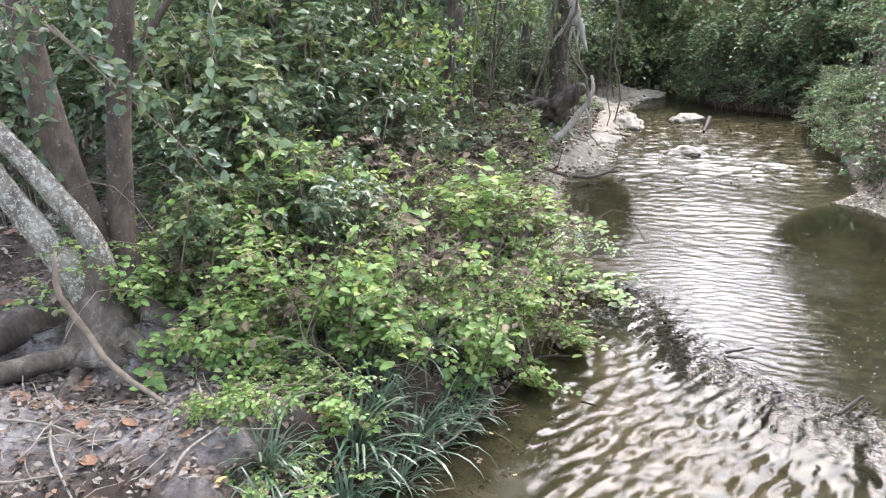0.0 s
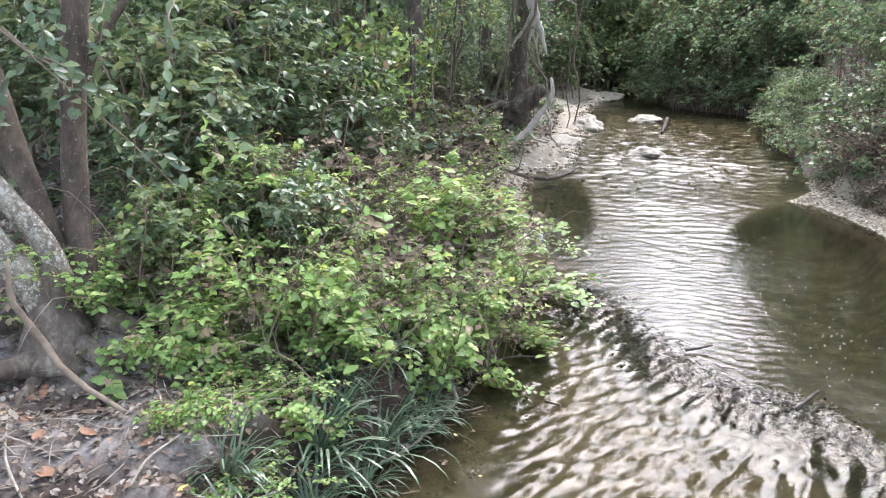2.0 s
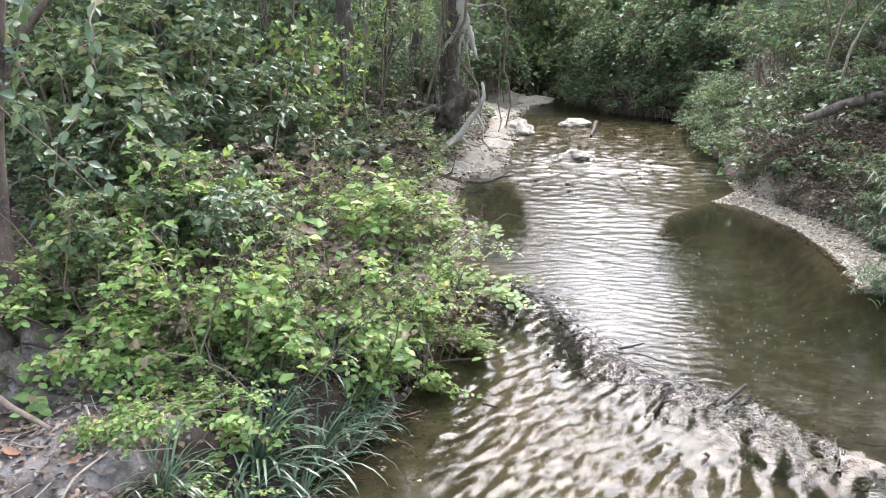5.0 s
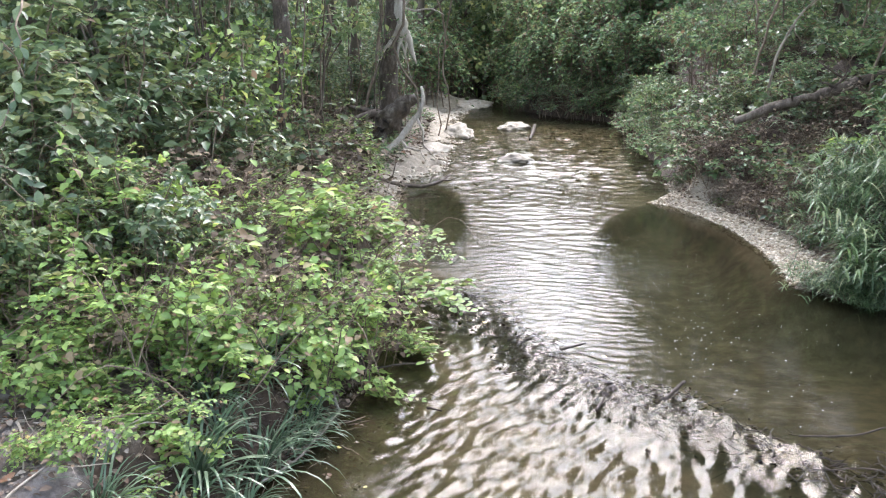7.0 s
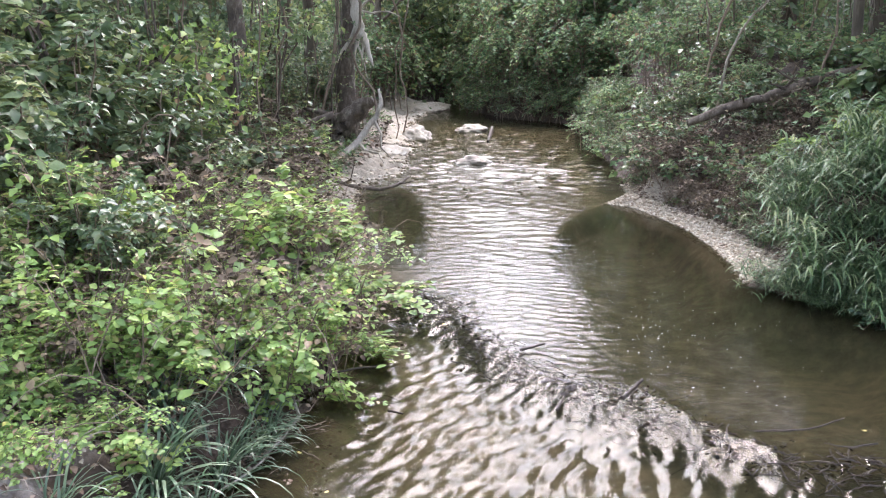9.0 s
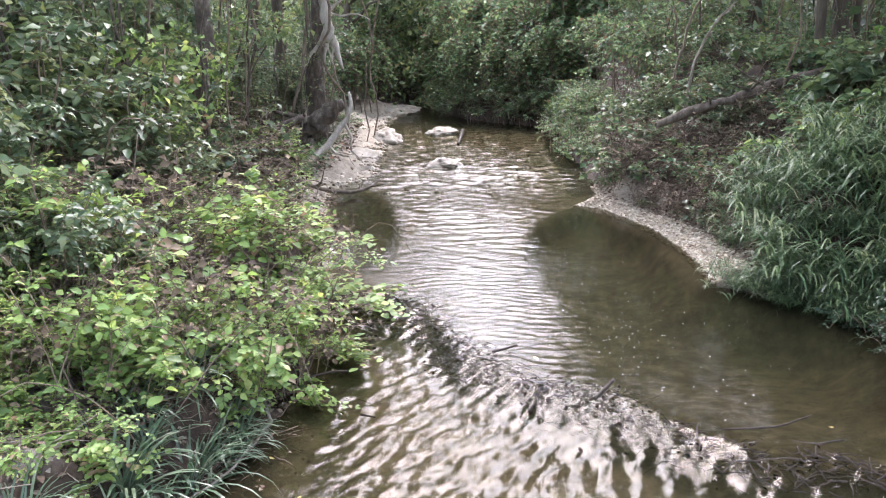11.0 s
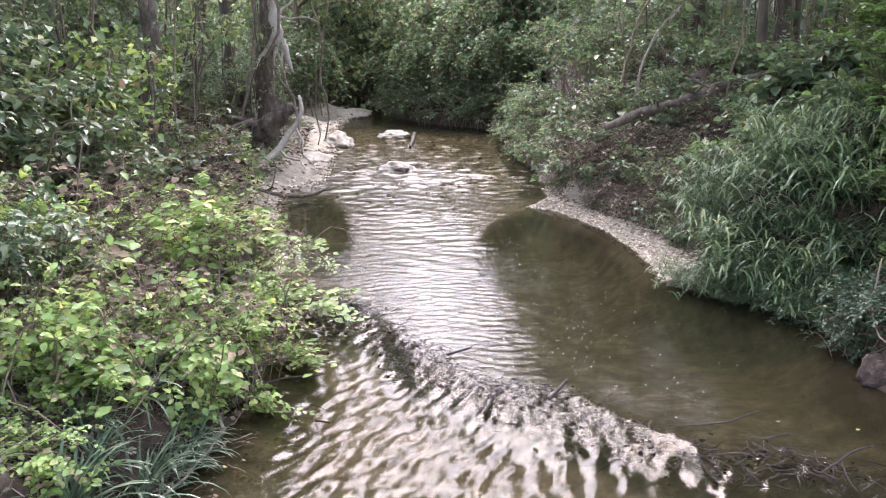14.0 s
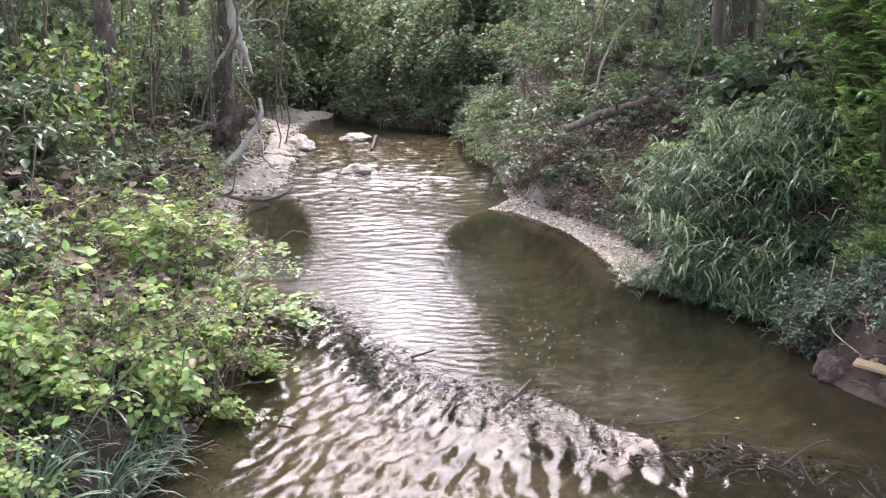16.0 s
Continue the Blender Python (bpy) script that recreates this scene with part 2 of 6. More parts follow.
def ground_material():
    m, n, l, p = material("bank_soil_and_sand")
    geo = n.new("ShaderNodeNewGeometry")
    sep = n.new("ShaderNodeSeparateXYZ")
    l.new(geo.outputs["Position"], sep.inputs[0])
    big, mid, fine = noise_node(n, l, 0.9, 5, 0.6), noise_node(n, l, 5, 6, 0.7), noise_node(n, l, 55, 5, 0.75)
    soil = ramp(n, ((0.22, (0.045, 0.034, 0.025)), (0.43, (0.15, 0.125, 0.105)), (0.58, (0.32, 0.3, 0.28)), (0.85, (0.46, 0.44, 0.42))))
    l.new(mid.outputs["Fac"], soil.inputs["Fac"])
    sand = ramp(n, ((0.2, (0.15, 0.125, 0.095)), (0.5, (0.32, 0.28, 0.22)), (0.8, (0.5, 0.455, 0.375))))
    l.new(mid.outputs["Fac"], sand.inputs["Fac"])
    silt_depth_tone = ramp(n, ((0.3, (0.035, 0.03, 0.019)), (0.5, (0.085, 0.075, 0.049)), (0.72, (0.19, 0.165, 0.11))))
    l.new(mid.outputs["Fac"], silt_depth_tone.inputs["Fac"])
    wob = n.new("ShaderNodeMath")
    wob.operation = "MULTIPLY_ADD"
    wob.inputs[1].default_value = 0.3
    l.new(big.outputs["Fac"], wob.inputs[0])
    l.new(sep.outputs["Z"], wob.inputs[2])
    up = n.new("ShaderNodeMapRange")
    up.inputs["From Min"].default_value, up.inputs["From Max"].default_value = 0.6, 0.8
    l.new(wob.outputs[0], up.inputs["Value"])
    # bed tone darkens with depth, standing in for light lost in the water
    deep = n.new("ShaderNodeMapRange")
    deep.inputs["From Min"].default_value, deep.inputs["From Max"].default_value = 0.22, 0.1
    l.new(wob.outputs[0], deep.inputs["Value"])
    along = n.new("ShaderNodeMapRange")
    along.inputs["From Min"].default_value, along.inputs["From Max"].default_value = 8.0, 9.5
    l.new(sep.outputs["Y"], along.inputs["Value"])
    mud = ramp(n, ((0.25, (0.018, 0.012, 0.008)), (0.55, (0.055, 0.036, 0.024)), (0.8, (0.115, 0.08, 0.055))))
    l.new(mid.outputs["Fac"], mud.inputs["Fac"])
    above = n.new("ShaderNodeMapRange")
    above.inputs["From Min"].default_value, above.inputs["From Max"].default_value = -0.1, 0.0
    l.new(sep.outputs["Z"], above.inputs["Value"])
    inv = n.new("ShaderNodeMath")
    inv.operation = "MULTIPLY_ADD"
    inv.inputs[1].default_value, inv.inputs[2].default_value = -1, 1
    l.new(along.outputs[0], inv.inputs[0])
    mud_shade = n.new("ShaderNodeMath")
    mud_shade.operation = "MULTIPLY"
    # real mud on the near shelf, painted shade along the bend
    far = n.new("ShaderNodeAttribute")
    far.attribute_name = "mud_and_shade"
    most = n.new("ShaderNodeMath")
    most.operation = "MAXIMUM"
    l.new(inv.outputs[0], most.inputs[0])
    l.new(far.outputs["Fac"], most.inputs[1])
    l.new(most.outputs[0], mud_shade.inputs[0])
    l.new(above.outputs[0], mud_shade.inputs[1])
    shore = n.new("ShaderNodeMix")
    shore.data_type = "RGBA"
    l.new(mud_shade.outputs[0], shore.inputs["Factor"])
    l.new(sand.outputs[0], shore.inputs[6])
    l.new(mud.outputs[0], shore.inputs[7])
    sand = shore
    a, b, c = (n.new("ShaderNodeMix") for _ in range(3))
    for x in (a, b, c):
        x.data_type = "RGBA"
    pale = n.new("ShaderNodeAttribute")
    pale.attribute_name = "pale_bed"
    keep = n.new("ShaderNodeMath")
    keep.operation = "MULTIPLY_ADD"
    keep.inputs[1].default_value, keep.inputs[2].default_value = -0.75, 1
    l.new(pale.outputs["Fac"], keep.inputs[0])
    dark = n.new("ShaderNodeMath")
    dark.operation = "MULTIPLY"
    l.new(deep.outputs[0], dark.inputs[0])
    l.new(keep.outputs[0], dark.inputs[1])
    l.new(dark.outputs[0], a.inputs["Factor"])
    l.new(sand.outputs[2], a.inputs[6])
    l.new(silt_depth_tone.outputs[0], a.inputs[7])
    l.new(up.outputs[0], b.inputs["Factor"])
    l.new(a.outputs[2], b.inputs[6])
    earth = n.new("ShaderNodeAttribute")
    earth.attribute_name = "brown_earth"
    floor_mix = n.new("ShaderNodeMix")
    floor_mix.data_type = "RGBA"
    l.new(earth.outputs["Fac"], floor_mix.inputs["Factor"])
    l.new(soil.outputs[0], floor_mix.inputs[6])
    l.new(mud.outputs[0], floor_mix.inputs[7])
    l.new(floor_mix.outputs[2], b.inputs[7])
    c.blend_type = "MULTIPLY"
    c.inputs["Factor"].default_value = 0.7
    sp = ramp(n, ((0.3, (0.5, 0.48, 0.45)), (0.5, (1, 1, 1)), (0.75, (1.3, 1.28, 1.25))))
    l.new(fine.outputs["Fac"], sp.inputs["Fac"])
    l.new(b.outputs[2], c.inputs[6])
    l.new(sp.outputs[0], c.inputs[7])
    l.new(c.outputs[2], p.inputs["Base Color"])
    p.inputs["Roughness"].default_value = 0.9
    bump(n, l, fine.outputs["Fac"], 0.7, 0.02, p.inputs["Normal"])
    return m


def water_material():
    """Clear brown stream water: mirror by Fresnel over tinted see-through water with a little murk."""
    m, n, l, p = material("stream_water")
    n.remove(p)
    a = noise_node(n, l, 12.0, 3, 0.5, (0.36, 1.5, 1))
    c = noise_node(n, l, 26.0, 3, 0.55)
    tc, mp, st = n.new("ShaderNodeTexCoord"), n.new("ShaderNodeMapping"), n.new("ShaderNodeTexNoise")
    mp.vector_type = "TEXTURE"
    mp.inputs["Rotation"].default_value, mp.inputs["Scale"].default_value = (0, 0, radians(-24)), (1.0, 3.2, 1.0)
    st.inputs["Scale"].default_value, st.inputs["Detail"].default_value, st.inputs["Roughness"].default_value, st.inputs["Distortion"].default_value = 19.0, 3, 0.55, 0.8
    l.new(tc.outputs["Object"], mp.inputs["Vector"])
    l.new(mp.outputs["Vector"], st.inputs["Vector"])
    wide = noise_node(n, l, 5.0, 5, 0.6, (0.55, 1.25, 1))
    chop, rip, fro, brk = (n.new("ShaderNodeAttribute") for _ in range(4))
    chop.attribute_name, rip.attribute_name, fro.attribute_name, brk.attribute_name = "chop", "ripple", "froth", "broken"
    hs = []
    for tex, att in ((st, chop), (a, rip), (c, fro), (wide, brk)):
        mul = n.new("ShaderNodeMath")
        mul.operation = "MULTIPLY"
        l.new(tex.outputs["Fac"], mul.inputs[0])
        l.new(att.outputs["Fac"], mul.inputs[1])
        hs.append(mul)
    add = n.new("ShaderNodeMath")
    l.new(hs[0].outputs[0], add.inputs[0])
    l.new(hs[1].outputs[0], add.inputs[1])
    more = n.new("ShaderNodeMath")
    l.new(add.outputs[0], more.inputs[0])
    l.new(hs[2].outputs[0], more.inputs[1])
    last = n.new("ShaderNodeMath")
    l.new(more.outputs[0], last.inputs[0])
    l.new(hs[3].outputs[0], last.inputs[1])
    add = last
    bp = n.new("ShaderNodeBump")
    bp.inputs["Strength"].default_value, bp.inputs["Distance"].default_value = 1.0, 0.02
    l.new(add.outputs[0], bp.inputs["Height"])
    fr = n.new("ShaderNodeFresnel")
    fr.inputs["IOR"].default_value = 1.33
    l.new(bp.outputs[0], fr.inputs["Normal"])
    gl = n.new("ShaderNodeBsdfGlossy")
    gl.inputs["Roughness"].default_value = 0.02
    gl.inputs["Color"].default_value = (0.68, 0.675, 0.655, 1)
    l.new(bp.outputs[0], gl.inputs["Normal"])
    tp = n.new("ShaderNodeBsdfTransparent")
    tp.inputs["Color"].default_value = (0.575, 0.54, 0.445, 1)
    df = n.new("ShaderNodeBsdfDiffuse")
    df.inputs["Color"].default_value = (0.05, 0.051, 0.028, 1)
    body = n.new("ShaderNodeMixShader")
    body.inputs["Fac"].default_value = 0.2
    l.new(tp.outputs[0], body.inputs[1])
    l.new(df.outputs[0], body.inputs[2])
    top = n.new("ShaderNodeMixShader")
    l.new(fr.outputs[0], top.inputs["Fac"])
    l.new(body.outputs[0], top.inputs[1])
    l.new(gl.outputs[0], top.inputs[2])
    l.new(top.outputs[0], n["Material Output"].inputs["Surface"])
    return m


FOAM = grain_material("foam", ((0.3, (0.6, 0.6, 0.57)), (0.7, (0.85, 0.85, 0.83))), 30, (1, 1, 1), 0.7, 90, 0.002)
GROUND, WATER = ground_material(), water_material()


# ---- mesh helpers ----
class Geo:
    """Collects triangles and makes one mesh of them."""

    def __init__(self):
        self.v, self.f, self.n = [], [], 0

    def add(self, v, f):
        v, f = np.asarray(v, float).reshape(-1, 3), np.asarray(f, int).reshape(-1, 3)
        self.v.append(v)
        self.f.append(f + self.n)
        self.n += len(v)
        return self

    def mesh(self, name, mat, smooth=True):
        v, f = np.concatenate(self.v), np.concatenate(self.f)
        me = bpy.data.meshes.new(name)
        me.vertices.add(len(v))
        me.vertices.foreach_set("co", v.astype(np.float32).ravel())
        me.loops.add(f.size)
        me.loops.foreach_set("vertex_index", f.astype(np.int32).ravel())
        me.polygons.add(len(f))
        me.polygons.foreach_set("loop_start", np.arange(0, f.size, 3, dtype=np.int32))
        me.polygons.foreach_set("use_smooth", np.full(len(f), smooth))
        me.update(calc_edges=True)
        me.validate()
        me.materials.append(mat)
        return me


def part(name, data, parent, label=""):
    ob = new(name, data)
    ob.parent = parent
    return tagged(ob, label)


def unit(v):
    return v / np.maximum(np.linalg.norm(v, axis=-1, keepdims=True), 1e-9)


# leaf outlines: x across, y along, z out of the leaf
LEAF_FINE = (np.array([(0, 0, 0), (-0.55, 0.18, 0.07), (-1, 0.47, 0.12), (-0.62, 0.78, 0.0), (0, 1, -0.16), (0.62, 0.78, 0.0), (1, 0.47, 0.12), (0.55, 0.18, 0.07), (0, 0.5, 0)]),
             np.array([(0, 8, 1), (1, 8, 2), (2, 8, 3), (3, 8, 4), (4, 8, 5), (5, 8, 6), (6, 8, 7), (7, 8, 0)]))
_a = np.linspace(0, 2 * np.pi, 11)[:-1]
LEAF_ROUND = (np.vstack([np.column_stack([np.sin(_a), 0.5 - 0.5 * np.cos(_a), 0.1 * np.abs(np.sin(_a)) + 0.05 * np.cos(2 * _a)]), [[0, 0.5, 0]]]), np.array([(k, 10, (k + 1) % 10) for k in range(10)]))
LEAF_PLAIN = (np.array([(0, 0, 0), (-1, 0.45, 0.12), (0, 1, -0.1), (1, 0.45, 0.12)]), np.array([(0, 2, 1), (0, 3, 2)]))


def add_leaves(geo, pos, along, up, size, slim, form=LEAF_PLAIN):
    pos, along = np.asarray(pos, float), unit(np.asarray(along, float))
    side = unit(np.cross(along, up))
    out = np.cross(side, along)
    size = np.broadcast_to(np.asarray(size, float), (len(pos),))[:, None, None]
    t, f = form
    v = pos[:, None] + size * (t[None, :, 1:2] * along[:, None] + slim * t[None, :, 0:1] * side[:, None] + t[None, :, 2:3] * out[:, None])
    k = len(t)
    geo.add(v.reshape(-1, 3), (f[None] + (np.arange(len(pos)) * k)[:, None, None]).reshape(-1, 3))


def add_tube(geo, points, radii, sides=6, rough=0.0, rng=None, cap=True):
    p = np.asarray(points, float)
    r = np.broadcast_to(np.asarray(radii, float), (len(p),))
    d = unit(np.gradient(p, axis=0))
    ref = np.where(np.abs(d[:, 2:3]) > 0.9, np.array([[1.0, 0, 0]]), np.array([[0, 0, 1.0]]))
    a = unit(np.cross(d, ref))
    for i in range(1, len(a)):
        a[i] = unit(a[i - 1] - d[i] * (a[i - 1] @ d[i]))
    b = np.cross(d, a)
    th = np.arange(sides) * 2 * np.pi / sides
    rr = r[:, None] * (1 + (rough * rng.standard_normal((len(p), sides)) if rough else 0))
    v = p[:, None] + rr[..., None] * (np.cos(th)[None, :, None] * a[:, None] + np.sin(th)[None, :, None] * b[:, None])
    i, j = np.meshgrid(np.arange(len(p) - 1), np.arange(sides), indexing="ij")
    q = np.stack([i * sides + j, i * sides + (j + 1) % sides, (i + 1) * sides + (j + 1) % sides, (i + 1) * sides + j], -1).reshape(-1, 4)
    f = np.concatenate([q[:, [0, 1, 2]], q[:, [0, 2, 3]]])
    v = v.reshape(-1, 3)
    if cap:
        n = len(v)
        v = np.concatenate([v, p[:1], p[-1:]])
        k = np.arange(sides)
        e = (len(p) - 1) * sides
        f = np.concatenate([f, np.stack([k * 0 + n, (k + 1) % sides, k], 1), np.stack([k * 0 + n + 1, e + k, e + (k + 1) % sides], 1)])
    geo.add(v, f)


def bent(rng, a, b, n=8, sag=0.0, wobble=0.05):
    """A crooked line from a to b."""
    a, b = np.asarray(a, float), np.asarray(b, float)
    s = np.linspace(0, 1, n)[:, None]
    w = rng.standard_normal((n, 3)) * wobble * np.linalg.norm(b - a) * np.sin(np.pi * s)
    w = (w + np.roll(w, 1, 0)) / 2
    w[0], w[-1] = 0, 0
    out = a + (b - a) * s + w
    out[:, 2] += sag * np.sin(np.pi * s[:, 0])
    return out


# ---- the lie of the land ----
LEFT = np.array([(-30, -2.0), (-10, -1.4), (0, -1.0), (3.6, -1.2), (4.15, -1.1), (4.5, -0.93), (4.9, -0.74), (5.35, -0.62), (5.9, -0.5), (6.8, -0.33), (7.8, -0.18), (9.6, -0.24), (11.5, -0.38), (15, -0.42), (17, 0.41), (21.6, 0.78), (28.3, 1.16), (38.8, 2.5), (46, 3.2), (61, 5.4), (90, 9)])
RIGHT = np.array([(-30, 3.6), (-10, 3.8), (0, 4.2), (4.2, 4.3), (4.9, 4.15), (5.3, 4.12), (5.8, 4.45), (6.3, 4.7), (7.2, 4.6), (7.5, 4.2), (8.1, 3.78), (8.9, 3.98), (9.86, 4.1), (11.0, 4.17), (11.8, 4.04), (12.56, 3.93), (12.96, 3.6), (13.2, 3.75), (13.5, 4.1), (15.5, 4.6), (18.6, 5.1), (22.2, 5.7), (27.3, 6.9), (28.3, 6.2), (30, 5.0), (33, 4.0), (37, 4.2), (44.6, 4.9), (60, 7), (90, 11)])
DAM = np.array([(-1.5, 8.4), (0.0, 8.4), (0.3, 8.16), (0.62, 7.74), (0.8, 6.83), (1.16, 6.25), (1.5, 5.65), (1.82, 5.5), (2.06, 5.0), (2.36, 4.58), (2.84, 4.5), (3.3, 4.2), (3.8, 4.15), (4.8, 4.1)])
STEP = 0.12
POOL = np.array([(4.6, 2.05), (5.0, 2.0), (5.55, 1.5), (6.35, 1.72), (7.23, 1.88), (8.37, 2.02), (9.61, 2.09), (10.53, 2.28), (11.24, 2.43), (11.84, 2.72), (12.4, 3.05), (12.75, 3.3), (12.96, 3.7)])
CHUTE = np.array([(2.0, -0.3), (4.4, -0.4), (6.0, -0.42), (7.0, -0.32), (8.2, -0.06), (9.0, 0.1)])


def left_of(y):
    return np.interp(y, LEFT[:, 0], LEFT[:, 1])


def right_of(y):
    return np.interp(y, RIGHT[:, 0], RIGHT[:, 1])


def smooth(x):
    x = np.clip(x, 0, 1)
    return x * x * (3 - 2 * x)


wave_rng = np.random.default_rng(5)
LUMPS = [(wave_rng.uniform(0, 6.28), 2 * np.pi / w, wave_rng.uniform(0, 6.28), w) for w in np.geomspace(0.35, 9, 16)]


def lumps(x, y, longest=9.0, shortest=0.3):
    z = 0
    for a, k, ph, w in LUMPS:
        if shortest <= w <= longest:
            z = z + w * np.sin(k * (x * np.cos(a) + y * np.sin(a)) + ph + 1.3 * np.sin(0.6 * k * (y * np.cos(a) - x * np.sin(a))))
    return z


def above_dam(x, y):
    """Distance upstream of the debris dam."""
    return (y - np.interp(x, DAM[:, 0], DAM[:, 1])) * 0.75


def water_level(x, y):
    wide = 1.1 - 0.6 * smooth((np.asarray(x) - 1.7) / 0.6)
    return STEP * smooth(above_dam(x, y) / wide + 0.93)


def deep_pool(x, y):
    """1 in the dark pool under the gravel spit, with a crisp rim upstream."""
    rim = 0.5 - 0.3 * smooth((y - 9.5) / 2)
    return smooth((x - np.interp(y, POOL[:, 0], POOL[:, 1])) / rim + 0.3) * (1 - smooth((y - 12.9) / 0.15))


def side_pool(x, y):
    """1 in the small dark pool under the left bank."""
    return 1 - smooth((np.hypot((x + 0.05) / 0.72, (y - 12.4) / 3.1) - 0.8) / 0.3)


def mud_shelf(x, y):
    """1 on the brown mud awash between the near bank and the chute."""
    return (1 - smooth((x - np.interp(y, CHUTE[:, 0], CHUTE[:, 1]) + 0.1) / 0.3)) * (1 - smooth((y - 6.0) / 0.8)) * smooth((y - 2.5) / 0.5)


def ground_z(x, y):
    x, y = np.asarray(x, float), np.asarray(y, float)
    dl, dr = left_of(y) - x, x - right_of(y)
    inside = np.minimum(-dl, -dr)
    lvl = water_level(x, y)
    upper = smooth(above_dam(x, y) / 0.5)
    pool = deep_pool(x, y) * (0.3 + 0.7 * smooth((y - 4.9) / 2.2)) * upper + 0.85 * side_pool(x, y)
    shoal = smooth((y - 9) / 3) * (1 - smooth((y - 25) / 3))
    bed = lvl - 0.02 - (0.11 - 0.065 * shoal + 0.34 * np.clip(pool, 0, 1)) * smooth(inside / (0.8 - 0.45 * smooth((y - 9) / 2))) + 0.006 * lumps(x, y, 1.2)
    bed = bed + 0.03 * mud_shelf(x, y) * smooth(inside / 0.4)
    low = smooth((y - 9) / 3) * (1 - smooth((y - 40) / 8))
    lb = lvl + (0.5 - 0.2 * low) * smooth(dl / (0.55 + 0.9 * low)) + 0.25 * smooth((dl - 0.8) / 2.5) + 0.02 * lumps(x, y) * smooth(dl / 1.0)
    lb = lb + 0.05 * smooth(dl / 0.12) * (1 - smooth((dl - 0.5) / 0.5)) * (np.sin(9.1 * y + 3 * np.sin(4.3 * x + 2 * y)) + np.sin(17.3 * y - 8.7 * x))
    bar = smooth((y - 6.2) / 0.8) * (1 - smooth((y - 13.5) / 1.5))
    rb = lvl + 0.12 * smooth(dr / 0.3) + (0.5 * smooth((dr - 0.45 * bar) / 0.45) + (0.7 + smooth((y - 6.3) / 2)) * smooth((dr - 0.5 * bar) / 2.6)) + 0.02 * lumps(x, y) * smooth(dr / 1.5)
    return np.where(dl > 0, lb, np.where(dr > 0, rb, bed))


def sheet(xs, ys, zf):
    x, y = np.meshgrid(xs, ys)
    v = np.stack([x, y, zf(x, y)], -1).reshape(-1, 3)
    i, j = np.meshgrid(np.arange(len(ys) - 1), np.arange(len(xs) - 1), indexing="ij")
    a = (i * len(xs) + j).ravel()
    w = len(xs)
    return v, np.concatenate([np.stack([a, a + 1, a + w + 1], 1), np.stack([a, a + w + 1, a + w], 1)])


def spaced(*runs):
    return np.unique(np.round(np.concatenate([np.arange(a, b, s) for a, b, s in runs]), 4))


gx = spaced((-1500, -60, 240), (-60, -12, 3), (-12, -5, 0.4), (-5, 8, 0.1), (8, 14, 0.4), (14, 60, 3), (60, 1600, 240))
gy = spaced((-1500, -40, 240), (-40, 0, 2), (0, 2, 0.3), (2, 18, 0.1), (18, 60, 0.4), (60, 120, 6), (120, 1600, 240))
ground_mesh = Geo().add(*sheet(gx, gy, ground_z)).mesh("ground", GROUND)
sx, sy = np.meshgrid(gx, gy)
# washed pale sand below the dam and on the riffle
sandy = smooth((-above_dam(sx, sy) - 0.3) / 0.4) * (1 - 0.3 * smooth((sx - 1.9) / 0.5)) * smooth((sx + 0.25) / 0.5) * (sy < 12) + 0.85 * smooth((sy - 9.5) / 2.5) * (1 - smooth((sy - 30) / 4)) * smooth((sx - left_of(sy) - 0.2) / 0.6) * (1 - deep_pool(sx, sy)) * (1 - side_pool(sx, sy))
shelf = mud_shelf(sx, sy) * (sx > left_of(sy) - 0.3)
# paler bed on the pool's near side, for light kept in shallower water
shallow_tone = smooth((sx - 2.2) / 0.8) * (1 - smooth((sy - 5.2) / 2.2)) * smooth((right_of(sy) - sx) / 0.7)
sandy = np.clip(sandy, 0, 1) + shelf + 0.3 * shallow_tone * smooth(above_dam(sx, sy) / 0.4 + 0.6)
ground_mesh.attributes.new("pale_bed", "FLOAT", "POINT").data.foreach_set("value", np.clip(sandy, 0, 1).astype(np.float32).ravel())
# dark colour painted under the bushes of the bend, standing in for their shade
half_mud = 0.45 * shelf
shaded_bend = smooth((sy - 13.5) / 1.5) * (sx > right_of(sy) - 0.5) + smooth((sy - 27) / 3) * (sx > (left_of(sy) + right_of(sy)) / 2) + smooth((sy - 39) / 3)
ground_mesh.attributes.new("mud_and_shade", "FLOAT", "POINT").data.foreach_set("value", np.clip(shaded_bend + half_mud, 0, 1).astype(np.float32).ravel())
brown = np.clip((sx > right_of(sy)) + 0.9 * smooth((sy - 4.7) / 0.6), 0, 1)
ground_mesh.attributes.new("brown_earth", "FLOAT", "POINT").data.foreach_set("value", brown.astype(np.float32).ravel())
tagged(new("ground", ground_mesh), "brown bank soil and pale sand with a stream bed", "ground", kind="structure")


